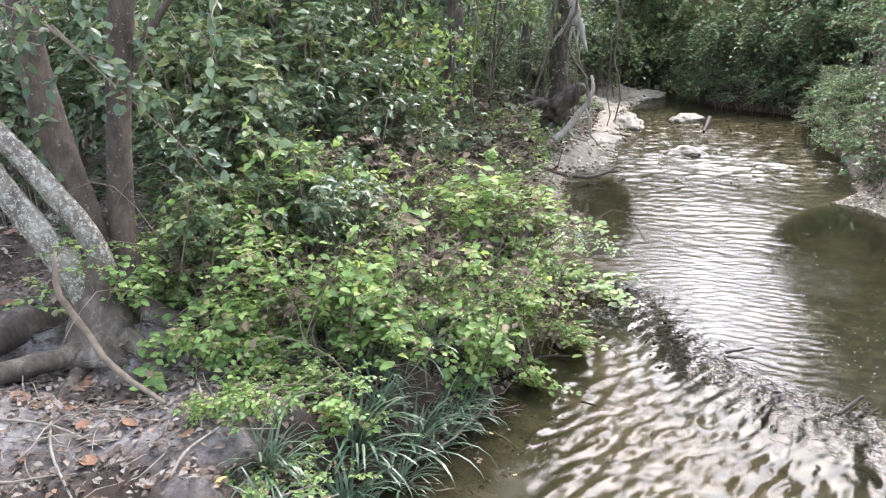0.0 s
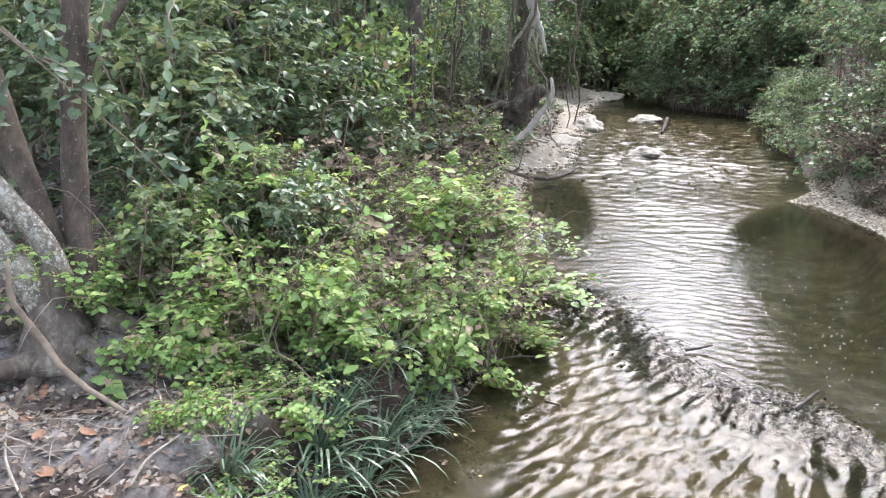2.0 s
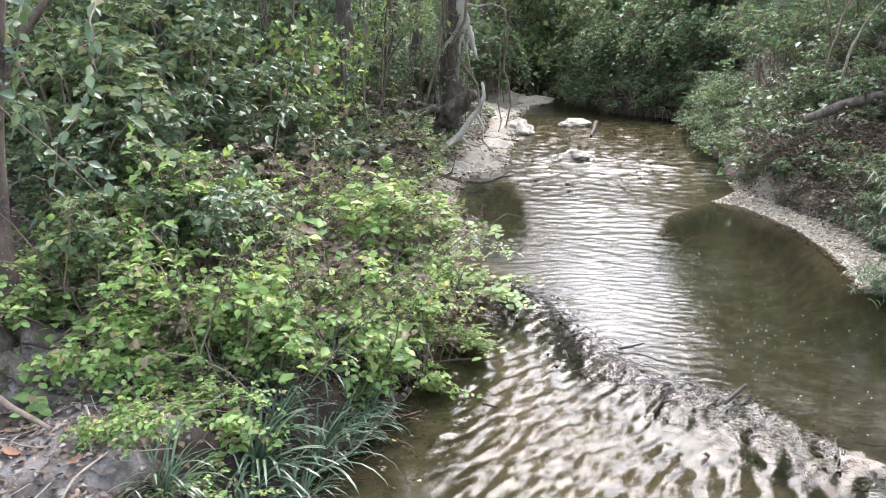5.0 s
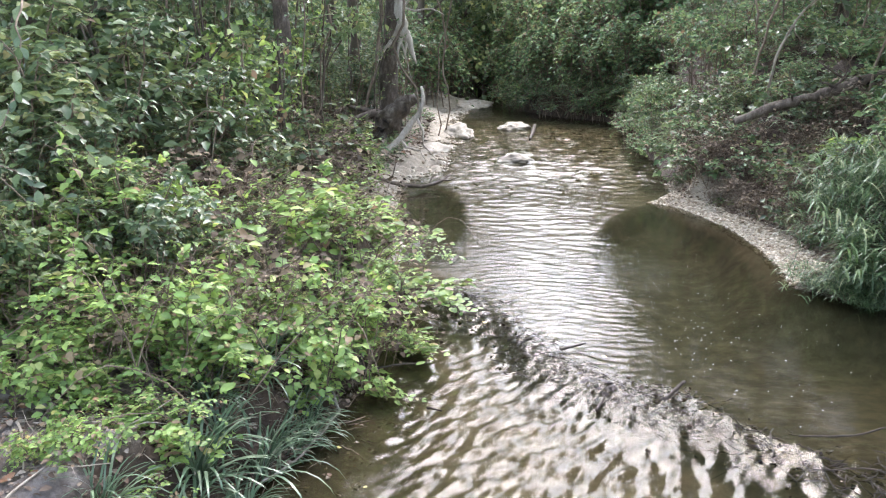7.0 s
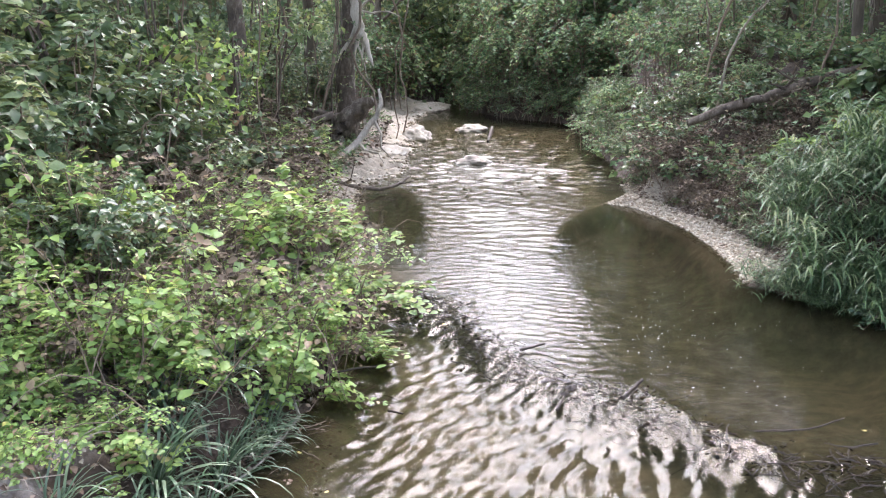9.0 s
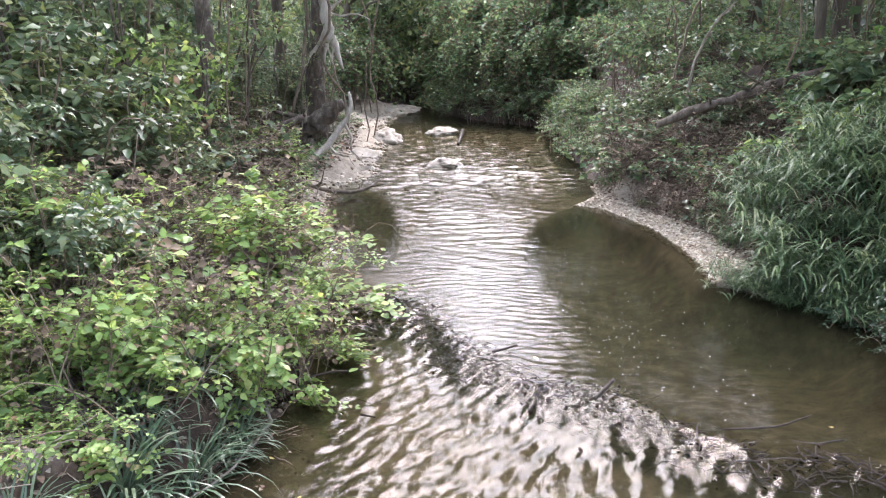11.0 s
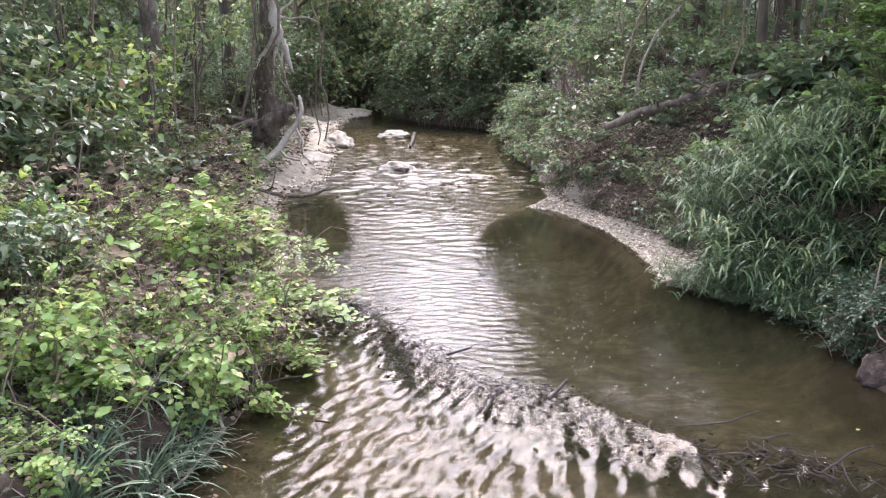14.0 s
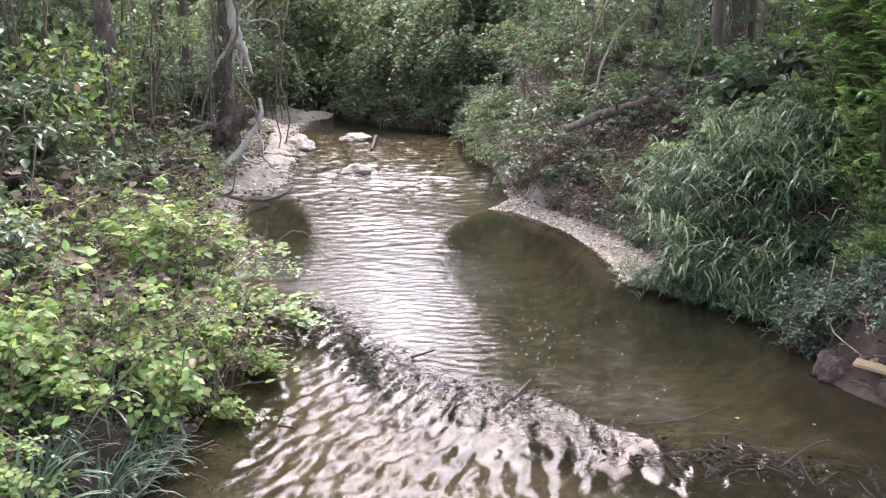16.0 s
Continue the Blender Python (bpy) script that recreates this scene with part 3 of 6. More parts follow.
def waves(x, y, kind="height"):
    """Streaked chop in the chute below the dam, riffle upstream, small ripples on the pool."""
    d = -above_dam(x, y)
    chute = smooth((x - np.interp(y, CHUTE[:, 0], CHUTE[:, 1])) / 0.3)
    sheet_ = smooth((x - 1.35) / 0.4)
    below = smooth(d / 0.25 + 0.3) * chute * (1 - 0.2 * sheet_)
    riffle = smooth((y - 13) / 3) * (1 - smooth((y - 27) / 4))
    heap = np.exp(-((d - 0.2) / 0.26) ** 2) * smooth((x - 0.05) / 0.2) * (1 - smooth((x - 1.95) / 0.25))
    calm = (1 - 0.9 * deep_pool(x, y) * smooth(above_dam(x, y) / 0.3)) * (1 - 0.92 * side_pool(x, y))
    r = np.random.default_rng(11)
    z1 = z2 = z3 = 0
    for k in range(12):
        lam, a, ph = r.uniform(0.07, 0.22), r.normal(-0.5, 0.38), r.uniform(0, 6.28)
        u = x * np.cos(a) + y * np.sin(a)
        v = -x * np.sin(a) + y * np.cos(a)
        z1 = z1 + lam * np.sin(2 * np.pi * u / lam + ph + 1.3 * np.sin(2 * np.pi * v / (lam * 5.2) + ph) + 1.0 * np.sin(2 * np.pi * (0.4 * u + v) / (lam * 3.6) + 2 * ph))
    for k in range(16):
        lam, a, ph = r.uniform(0.075, 0.17), r.normal(1.6, 0.3), r.uniform(0, 6.28)
        u = x * np.cos(a) + y * np.sin(a)
        z2 = z2 + lam * np.sin(2 * np.pi * u / lam + ph + 1.6 * np.sin(3.1 * x + ph) + 1.1 * np.sin(7.7 * x - 2.3 * y + 2 * ph)) * (0.6 + 0.6 * np.sin(2.1 * x + 1.3 * y + 5 * ph))
    far = smooth((y - 7.5) / 3)
    z4 = 0
    for k in range(16):
        lam, a, ph = r.uniform(0.15, 0.36), r.normal(1.6, 0.45), r.uniform(0, 6.28)
        z4 = z4 + lam * np.sin(2 * np.pi * (x * np.cos(a) + y * np.sin(a)) / lam + ph + 1.4 * np.sin(2.3 * x + 1.1 * y + ph)) * (0.6 + 0.6 * np.sin(1.7 * x + 0.9 * y + 5 * ph))
    z2 = z2 * (1 - 0.8 * far) + 0.5 * far * z4
    for k in range(14):
        lam, a, ph = r.uniform(0.22, 0.7), r.normal(1.5, 0.8), r.uniform(0, 6.28)
        z3 = z3 + lam * np.sin(2 * np.pi * (x * np.cos(a) + y * np.sin(a)) / lam + ph + 1.2 * np.sin(2.2 * y + ph))
    if kind == "chop":
        return 0.22 * below * (1 - 0.3 * sheet_)
    if kind == "froth":
        return 0.5 * heap + 0.05 * below
    if kind == "broken":
        return (0.3 + 0.4 * far) * calm * (1 - below) * (1 + 0.5 * riffle)
    if kind == "ripple":
        return 0.04 + (0.42 - 0.38 * far) * (1 - below) * (1 - heap) * calm * smooth(above_dam(x, y) / 0.2 + 0.6)
    return 0.0145 * below * z1 + 0.0108 * (1 - below) * calm * (1 - 0.35 * riffle) * smooth((right_of(y) - x) / 0.8) * smooth(above_dam(x, y) / 0.3 + 0.4) * z2 + 0.0068 * riffle * z3


wy = spaced((-30, 2, 0.5), (2, 12.6, 0.022), (12.6, 18, 0.045), (18, 30, 0.08), (30, 90, 0.4))
wu = np.linspace(0, 1, 210)
wY = np.repeat(wy[:, None], len(wu), 1)
wX = left_of(wY) - 0.35 + wu[None] * (right_of(wY) - left_of(wY) + 0.7)
wv = np.stack([wX, wY, water_level(wX, wY) + waves(wX, wY)], -1).reshape(-1, 3)
_, wf = sheet(wu, wy, lambda x, y: x)
water_mesh = Geo().add(wv, wf).mesh("water", WATER)
for kind in ("chop", "ripple", "froth", "broken"):
    water_mesh.attributes.new(kind, "FLOAT", "POINT").data.foreach_set("value", waves(wX, wY, kind).astype(np.float32).ravel())
water = tagged(new("water", water_mesh), "shallow brown stream water with ripples reflecting bright sky", "water", kind="structure")
# ---- things ----


def grow(seed, height, reach, stems, twigs, per_twig, leaf, slim=0.3, form=LEAF_PLAIN, droop=0.2, thick=0.012, spread=0.25, bare=0.0, start=0.3):
    """Stems and leaves of a shrub as two bodies of triangles, standing at the origin."""
    r = np.random.default_rng(seed)
    wood, pos, along, upv = Geo(), [], [], []
    for k in range(stems):
        az, out, hi = r.uniform(0, 6.283), reach * r.uniform(0.25, 1.0), height * r.uniform(0.6, 1.05)
        d = np.array([np.cos(az), np.sin(az), 0])
        s = np.linspace(0, 1, 8)[:, None]
        p = np.append(r.normal(0, spread * reach, 2), -0.12) + d * out * s ** 1.3 + np.array([0, 0, 1.0]) * (hi * (1 - (1 - s) ** 1.7) - droop * s ** 3)
        p += np.cumsum(r.normal(0, 0.02 * height, p.shape), 0)
        add_tube(wood, p[[0, 2, 4, 5, 6, 7]], np.linspace(thick, thick * 0.3, 6), 4, cap=False)
        for j in range(twigs):
            q = r.uniform(start, 1.0)
            a = p[min(int(q * 7), 7)] + (p[min(int(q * 7) + 1, 7)] - p[min(int(q * 7), 7)]) * (q * 7 % 1)
            td = unit(d * r.uniform(-0.1, 0.9) + r.normal(0, 0.65, 3) * np.array([1, 1, 0.45]) + np.array([0, 0, r.uniform(0.0, 0.6)]))
            ln = r.uniform(0.18, 0.45) * max(reach, 0.4 * height)
            u = np.linspace(0, 1, 3 if form is LEAF_FINE else 2)[:, None]
            tp = a + td * ln * u + np.array([0, 0, -1.0]) * droop * ln * u ** 2
            add_tube(wood, tp, np.linspace(thick * 0.4, thick * 0.15, len(u)), 3, cap=False)
            if r.random() < bare:
                continue
            w = np.linspace(0.12, 1, per_twig)[:, None]
            lp = a + td * ln * w + np.array([0, 0, -1.0]) * droop * ln * w ** 2
            sd = unit(np.cross(td, [0, 0, 1.0]))
            sgn = np.where(np.arange(per_twig) % 2, 1, -1)[:, None]
            pos.append(lp + r.normal(0, 0.01, lp.shape))
            along.append(td * 0.6 + sd * sgn * 0.9 + r.normal(0, 0.3, lp.shape) + np.array([0, 0, -0.25]))
            upv.append(np.array([0, 0, 1.0]) + 0.35 * d + r.normal(0, 0.38, lp.shape))
    leaves = Geo()
    n = sum(len(x) for x in pos)
    add_leaves(leaves, np.concatenate(pos), np.concatenate(along), unit(np.concatenate(upv)), leaf * r.uniform(0.55, 1.2, n), slim, form)
    return wood, leaves


def shrub(name, label, category, leaf_mat, wood_mat=None, group="", **spec):
    thing = tagged(new(name), label, category, group)
    wood, leaves = grow(**spec)
    part("branchwork", wood.mesh("branchwork", wood_mat or TWIG), thing)
    part("foliage", leaves.mesh("foliage", leaf_mat), thing)
    return thing


class Stock:
    """Grown once in a few shapes, then copied from place to place."""

    def __init__(self, *things):
        self.things, self.used = things, 0

    def put(self, x, y, turn=0.0, size=1.0, z=None, lean=0.0, tall=1.0, sink=0.03):
        ob = self.things[self.used % len(self.things)]
        z = float(ground_z(x, y)) - sink if z is None else z
        m = pose(x, y, z, lean, 0, turn) @ Matrix.Diagonal((size, size, size * tall, 1))
        first = self.used < len(self.things)
        self.used += 1
        if first:
            ob.matrix_basis = m
            return ob
        return copy_thing(ob, m)


def tree(name, label, seed, x, y, height, girth, crown_z, crown_r, lean=(0, 0), leaf=0.27, leaf_mat=None, bark=None, clumps=20, per_clump=150, shift=(0, 0)):
    """A tall tree: tapered trunk, limbs, and a ragged crown of clumps."""
    r = np.random.default_rng(seed)
    base = np.array([x, y, float(ground_z(x, y)) - 0.15])
    thing = tagged(new(name), label, "tree", "trees of the wood")
    thing.location = base
    top = np.array([lean[0], lean[1], height])
    line = bent(r, (0, 0, 0), top, 12, 0, 0.018)
    rad = girth * (1 - 0.75 * np.linspace(0, 1, 12)) * np.where(np.arange(12) == 0, 1.5, 1)
    g = Geo()
    add_tube(g, line, rad, 12, 0.05, r)
    part("trunk", g.mesh("trunk", bark or BARK_DARK), thing)
    limbs, leaves = Geo(), Geo()
    for k in range(clumps):
        a, q = r.uniform(0, 6.283), np.sqrt(r.uniform(0.05, 1))
        c = np.array([top[0] + shift[0] + crown_r * q * np.cos(a), top[1] + shift[1] + crown_r * q * np.sin(a), crown_z + r.uniform(-1, 1) * crown_r * 0.75 * np.sqrt(1.02 - q * q)])
        if k % 2 == 0:
            i = int(np.clip((c[2] - 1.0) / height * 11, 4, 11))
            add_tube(limbs, bent(r, line[i], c, 6, 0.2, 0.05), np.linspace(rad[i] * 0.5, 0.015, 6), 5, cap=False)
        n = per_clump
        pos = c + r.normal(0, crown_r * 0.17, (n, 3)) * np.array([1.2, 1.2, 0.75])
        add_leaves(leaves, pos, r.normal(0, 1, (n, 3)) + np.array([0, 0, -0.4]), unit(np.array([0, 0, 1.0]) + r.normal(0, 0.45, (n, 3))), leaf * r.uniform(0.6, 1.2, n), 0.33)
    part("branchwork", limbs.mesh("branchwork", bark or BARK_DARK), thing)
    part("crown", leaves.mesh("crown", leaf_mat or LEAF_MID), thing)
    return thing


rng = np.random.default_rng(77)


def tinted_by_object(mat, name):
    """The same leaf surface, its tone chosen leaf object by leaf object."""
    m = mat.copy()
    m.name = name
    n, l = m.node_tree.nodes, m.node_tree.links
    geo = next(x for x in n if x.bl_idname == "ShaderNodeNewGeometry")
    info = n.new("ShaderNodeObjectInfo")
    for link in list(geo.outputs["Random Per Island"].links):
        l.new(info.outputs["Random"], link.to_socket)
    return m


LEAF_TREE = tinted_by_object(LEAF_DARK, "leaf_dark_single")
BLADE_ONE = tinted_by_object(BLADE, "grass_blade_single")
STRAP_ONE = tinted_by_object(STRAP, "strap_leaf_single")

# ---- trees ----
# the grey forked tree on the near bank
fork = tagged(new("forked_tree"), "grey lichened tree forked low into leaning trunks on bank soil", "tree", "trees of the wood")
FOOT = np.array([-3.0, 4.55, float(ground_z(-3.0, 4.55)) - 0.1])
fork.location = FOOT
fr = np.random.default_rng(4)


def along(points, n):
    """A smooth line of n points through a few."""
    p = np.array(points, float)
    t = np.linspace(0, 1, len(p))
    q = np.stack([np.interp(np.linspace(0, 1, n), t, p[:, k]) for k in range(3)], 1)
    for _ in range(3):
        q[1:-1] = (q[:-2] + 2 * q[1:-1] + q[2:]) / 4
    return q


for name, points, radii in (
        ("butt", ((-2.95, 4.42, 0.5), (-2.98, 4.5, 0.72), (-3.0, 4.58, 0.95), (-3.06, 4.62, 1.15)), (0.27, 0.2, 0.16, 0.08)),
        ("trunk", ((-2.98, 4.5, 0.78), (-3.1, 4.53, 1.02), (-3.24, 4.47, 1.24), (-3.48, 4.38, 1.67), (-3.78, 4.25, 2.2), (-4.3, 4.0, 3.1)), (0.11, 0.095, 0.085, 0.08, 0.078, 0.06)),
        ("trunk", ((-2.97, 4.6, 0.9), (-3.02, 4.64, 1.21), (-3.15, 4.58, 1.46), (-3.52, 4.48, 1.95), (-3.85, 4.35, 2.45), (-4.4, 4.2, 3.4)), (0.09, 0.075, 0.068, 0.066, 0.065, 0.05)),
        ("trunk", ((-3.02, 4.8, 0.75), (-3.2, 4.85, 1.25), (-3.44, 4.93, 1.8), (-3.58, 4.95, 2.36), (-3.64, 5.0, 2.8), (-3.8, 5.2, 4.5), (-3.9, 5.4, 6.0)), (0.12, 0.105, 0.105, 0.1, 0.095, 0.07, 0.05)),
        ("trunk", ((-2.9, 4.72, 0.5), (-2.95, 4.82, 0.9), (-3.05, 4.95, 1.35), (-3.05, 5.02, 2.03), (-2.95, 5.05, 2.75), (-2.85, 5.3, 4.5), (-2.8, 5.5, 6.3)), (0.14, 0.1, 0.08, 0.08, 0.085, 0.07, 0.05)),
        ("branch", ((-2.93, 5.06, 2.3), (-2.88, 5.1, 2.46), (-2.68, 5.15, 2.74), (-2.3, 5.4, 3.5)), (0.03, 0.026, 0.024, 0.018)),
        ("root", ((-2.8, 4.45, 0.62), (-2.6, 4.4, 0.62), (-2.35, 4.3, 0.6), (-2.1, 4.25, 0.52)), (0.08, 0.055, 0.04, 0.02)),
        ("root", ((-2.8, 4.7, 0.66), (-2.45, 4.72, 0.66), (-2.15, 4.5, 0.6), (-1.9, 4.35, 0.52)), (0.09, 0.07, 0.055, 0.03)),
        ("root", ((-3.0, 4.35, 0.64), (-2.95, 4.15, 0.62), (-2.9, 3.95, 0.6), (-2.85, 3.75, 0.52)), (0.07, 0.045, 0.03, 0.015))):
    g = Geo()
    ln = along(points, 18) - FOOT
    if name == "root":
        w = ln + FOOT
        ln[:, 2] = ground_z(w[:, 0], w[:, 1]) - FOOT[2] + np.linspace(0.03, -0.03, 18)
    add_tube(g, ln, np.interp(np.linspace(0, 1, 18), np.linspace(0, 1, len(radii)), radii), 16, 0.045, fr)
    part(name, g.mesh(name, BARK_BROWN if name in ("butt", "root") else BARK_WHITE if points[-1][2] < 3.45 else BARK_SPECKED), fork)
crown = Geo()
for k in range(11):
    c = np.array([fr.uniform(-4.4, -1.6), fr.uniform(-0.3, 2.8), fr.uniform(3.6, 7.5)])
    pos = c + fr.normal(0, 0.5, (90, 3))
    add_leaves(crown, pos, fr.normal(0, 1, (90, 3)) + np.array([0, 0, -0.5]), unit(np.array([0, 0, 1.0]) + fr.normal(0, 0.4, (90, 3))), 0.17 * fr.uniform(0.6, 1.2, 90), 0.36)
part("crown", crown.mesh("crown", LEAF_DARK), fork)
# low leafy sprays hanging in front of its trunks, leaf by leaf
leaf_shapes = []
for k in range(5):
    g = Geo()
    tv, tf = LEAF_FINE
    g.add(tv * np.array([0.3, 1, 0.7]) + np.column_stack([np.zeros(len(tv)), np.zeros(len(tv)), fr.uniform(-0.25, 0.1) * tv[:, 1] ** 2]), tf)
    leaf_shapes.append(g.mesh("leaf", LEAF_TREE))
for k in range(30):
    a = np.array([fr.uniform(-0.75, 0.9), fr.uniform(0.0, 0.75), fr.uniform(1.1, 2.7)])
    b = a + np.array([fr.uniform(-0.3, 0.45), fr.uniform(-0.5, 0.1), fr.uniform(-0.6, -0.1)])
    ln = bent(fr, a, b, 8, 0.05, 0.05)
    g = Geo()
    add_tube(g, ln, np.linspace(0.007, 0.003, 8), 4)
    sp = part("twig", g.mesh("twig", TWIG), fork)
    for w in np.linspace(0.08, 1, 13):
        p = np.array([np.interp(w, np.linspace(0, 1, 8), ln[:, i]) for i in range(3)])
        yy = unit((b - a) * 0.8 + fr.normal(0, 0.35, 3))
        xx = unit(np.cross(yy, np.array([0.2, -0.6, 0.9]) + fr.normal(0, 0.35, 3)))
        zz = np.cross(xx, yy)
        m = Matrix([(*c, 0) for c in (xx, yy, zz)] + [(0, 0, 0, 1)]).transposed()
        m.translation = Vector(p)
        part("leaf", leaf_shapes[int(fr.integers(0, 5))], sp).matrix_basis = m @ Matrix.Scale(0.1 * fr.uniform(0.6, 1.15), 4)

for i, (x, y, h, gr, cz, cr, ln, bark, sh) in enumerate((
        (-4.4, 9.3, 10, 0.16, 8.8, 1.9, (0.3, 0.4), BARK_DARK, (0, 0)),
        (-3.6, 10.2, 10, 0.12, 8.8, 1.6, (0.3, -0.2), BARK_DARK, (0, 0)),
        (-2.15, 12.6, 9, 0.15, 7.8, 1.7, (-0.2, 0.3), BARK_BROWN, (-0.6, 0)),
        (-0.75, 19.0, 10, 0.24, 8.0, 3.2, (0.3, 0.2), BARK_BROWN, (0.1, 0)),
        (-6.5, 13.5, 10, 0.2, 7.5, 3.4, (0.2, 0), BARK_DARK, (0, 0)),
        (-9.0, 10.0, 10, 0.2, 7.0, 3.6, (0.4, 0), BARK_DARK, (0, 0)),
        (-5.0, 20.0, 11, 0.22, 7.5, 3.6, (0, 0.4), BARK_DARK, (0, 0)),
        (-3.0, 28.0, 11, 0.22, 7.5, 3.8, (0.3, 0), BARK_DARK, (0, 0)),
        (-9.5, 23.0, 12, 0.24, 8.0, 4.2, (0, 0), BARK_DARK, (0, 0)),
        (-0.3, 36.0, 9, 0.2, 6.0, 3.6, (0.6, 0), BARK_DARK, (0, 0)),
        (8.4, 13.9, 9, 0.17, 6.2, 3.0, (-0.4, 0), BARK_DARK, (-0.6, 0)),
        (8.9, 14.4, 8, 0.12, 5.8, 2.6, (0.3, 0.2), BARK_DARK, (0, 0)),
        (9.2, 9.8, 8, 0.16, 5.4, 2.8, (-0.1, 0), BARK_DARK, (-0.2, 0)),
        (10.5, 19.5, 11, 0.2, 7.5, 4.0, (-0.8, 0), BARK_DARK, (-0.5, 0)),
        (11.0, 27.0, 11, 0.22, 7.5, 4.2, (-0.8, 0), BARK_DARK, (-0.5, 0)),
        # out of view, its crown moved over the right bank to shade it
        (7.8, 4.4, 8, 0.15, 5.5, 2.7, (-0.3, 0), BARK_DARK, (-1.0, 0.6)),
        (9.4, 39.0, 8, 0.18, 4.6, 3.2, (-0.8, 0), BARK_DARK, (0, 0)),
        (3.4, 52.0, 7, 0.2, 4.2, 3.2, (0.3, 0), BARK_DARK, (0, 0)),
        (-3.5, 47.0, 9, 0.2, 5.8, 3.8, (0, 0), BARK_DARK, (0, 0)),
        (14.0, 40.0, 10, 0.2, 6.5, 4.2, (0, 0), BARK_DARK, (0, 0)),
        (1.7, 44.0, 8, 0.2, 5.6, 3.4, (0.3, 0), BARK_DARK, (0, 0)),
        (8.7, 44.0, 8, 0.2, 5.6, 3.4, (-0.3, 0), BARK_DARK, (0, 0)),
        (4.2, 58.0, 9, 0.2, 6.0, 4.2, (0.3, 0), BARK_DARK, (0, 0)),
        (11.6, 33.5, 9, 0.2, 6.4, 3.4, (-0.6, 0), BARK_DARK, (0, 0)),
        (-1.9, 23.5, 10, 0.18, 6.8, 3.2, (0.2, 0), BARK_DARK, (0.8, 0)),
        (-6.6, 8.2, 10, 0.15, 8.4, 2.8, (0.4, 0), BARK_DARK, (0, 0)),
        (8.3, 17.0, 9, 0.15, 6.8, 3.0, (-0.2, 0), BARK_DARK, (0, 0)),
        (9.7, 22.0, 9, 0.15, 6.8, 3.2, (-0.2, 0), BARK_DARK, (0, 0)),
        (12.5, 15.0, 10, 0.18, 7.0, 4.0, (-0.2, 0), BARK_DARK, (0, 0)),
        (7.3, 12.6, 7, 0.09, 5.0, 2.3, (-0.2, 0.2), BARK_DARK, (0, 0)),
        (8.0, 10.6, 8, 0.1, 5.6, 2.3, (-0.2, 0.2), BARK_DARK, (0, 0)),
        (10.0, 30.0, 8, 0.15, 5.6, 2.4, (-0.3, 0), BARK_DARK, (0, 0)),
        # unseen, added to darken the grass and herbs of the right bank
        (7.3, 6.2, 8, 0.12, 4.6, 2.2, (-0.4, 0), BARK_DARK, (-0.9, 0.2)),
        (1.3, 42.0, 8, 0.18, 6.2, 3.4, (1.2, 0), BARK_DARK, (0.6, 0)),
        (5.6, 47.0, 8, 0.18, 6.0, 3.4, (-0.8, 0), BARK_DARK, (-0.4, 0)),
        (2.2, 50.0, 8, 0.18, 5.6, 3.4, (0.8, 0), BARK_DARK, (0.4, 0)))):
    tree("tree", "tall woodland tree with a dark trunk and leafy crown", 100 + i, x, y, h, gr, cz, cr, ln, bark=bark, shift=sh, leaf_mat=LEAF_MID if i % 2 else LEAF_DARK)

# every other one takes LEAF_LIGHT, its paler colour standing in for sunlight
for i, (x, y, cz, cr) in enumerate(((-3.4, 9.0, 1.9, 0.85), (-2.7, 10.4, 2.0, 0.9), (-4.3, 10.6, 2.1, 0.9), (-2.0, 11.8, 2.0, 0.8), (-5.3, 9.4, 2.0, 0.9), (-3.2, 12.4, 2.2, 0.9), (-1.7, 14.2, 2.2, 0.8), (7.6, 11.6, 1.9, 0.8))):
    tree("young_tree", "slender young tree with leaves coloured yellow-green to look sunlit", 190 + i, x, y, 3.6, 0.03, cz, cr, (0.1, -0.1), leaf=0.125, leaf_mat=LEAF_LIGHT if i % 2 else LEAF_MID, bark=BARK_BROWN, clumps=9, per_clump=26)

# unseen trees added round and over the clearing to block sky light
for i, (x, y, cz, cr) in enumerate(((10.5, -1.5, 8.5, 4.4), (-8.5, 2.0, 8.0, 4.0), (9.9, 6.2, 7.4, 3.6), (-3.0, -17.0, 8.0, 5.0), (-9.5, 6.0, 8.5, 4.4), (12.5, 11.0, 7.5, 3.8), (13.0, 1.0, 8.5, 4.6))):
    tree("canopy_tree", "unseen tall tree added to block sky light with its crown", 150 + i, x, y, 11, 0.22, cz, cr, (0.3 if x < 0 else -0.3, 0), leaf=0.3, clumps=40, per_clump=90)

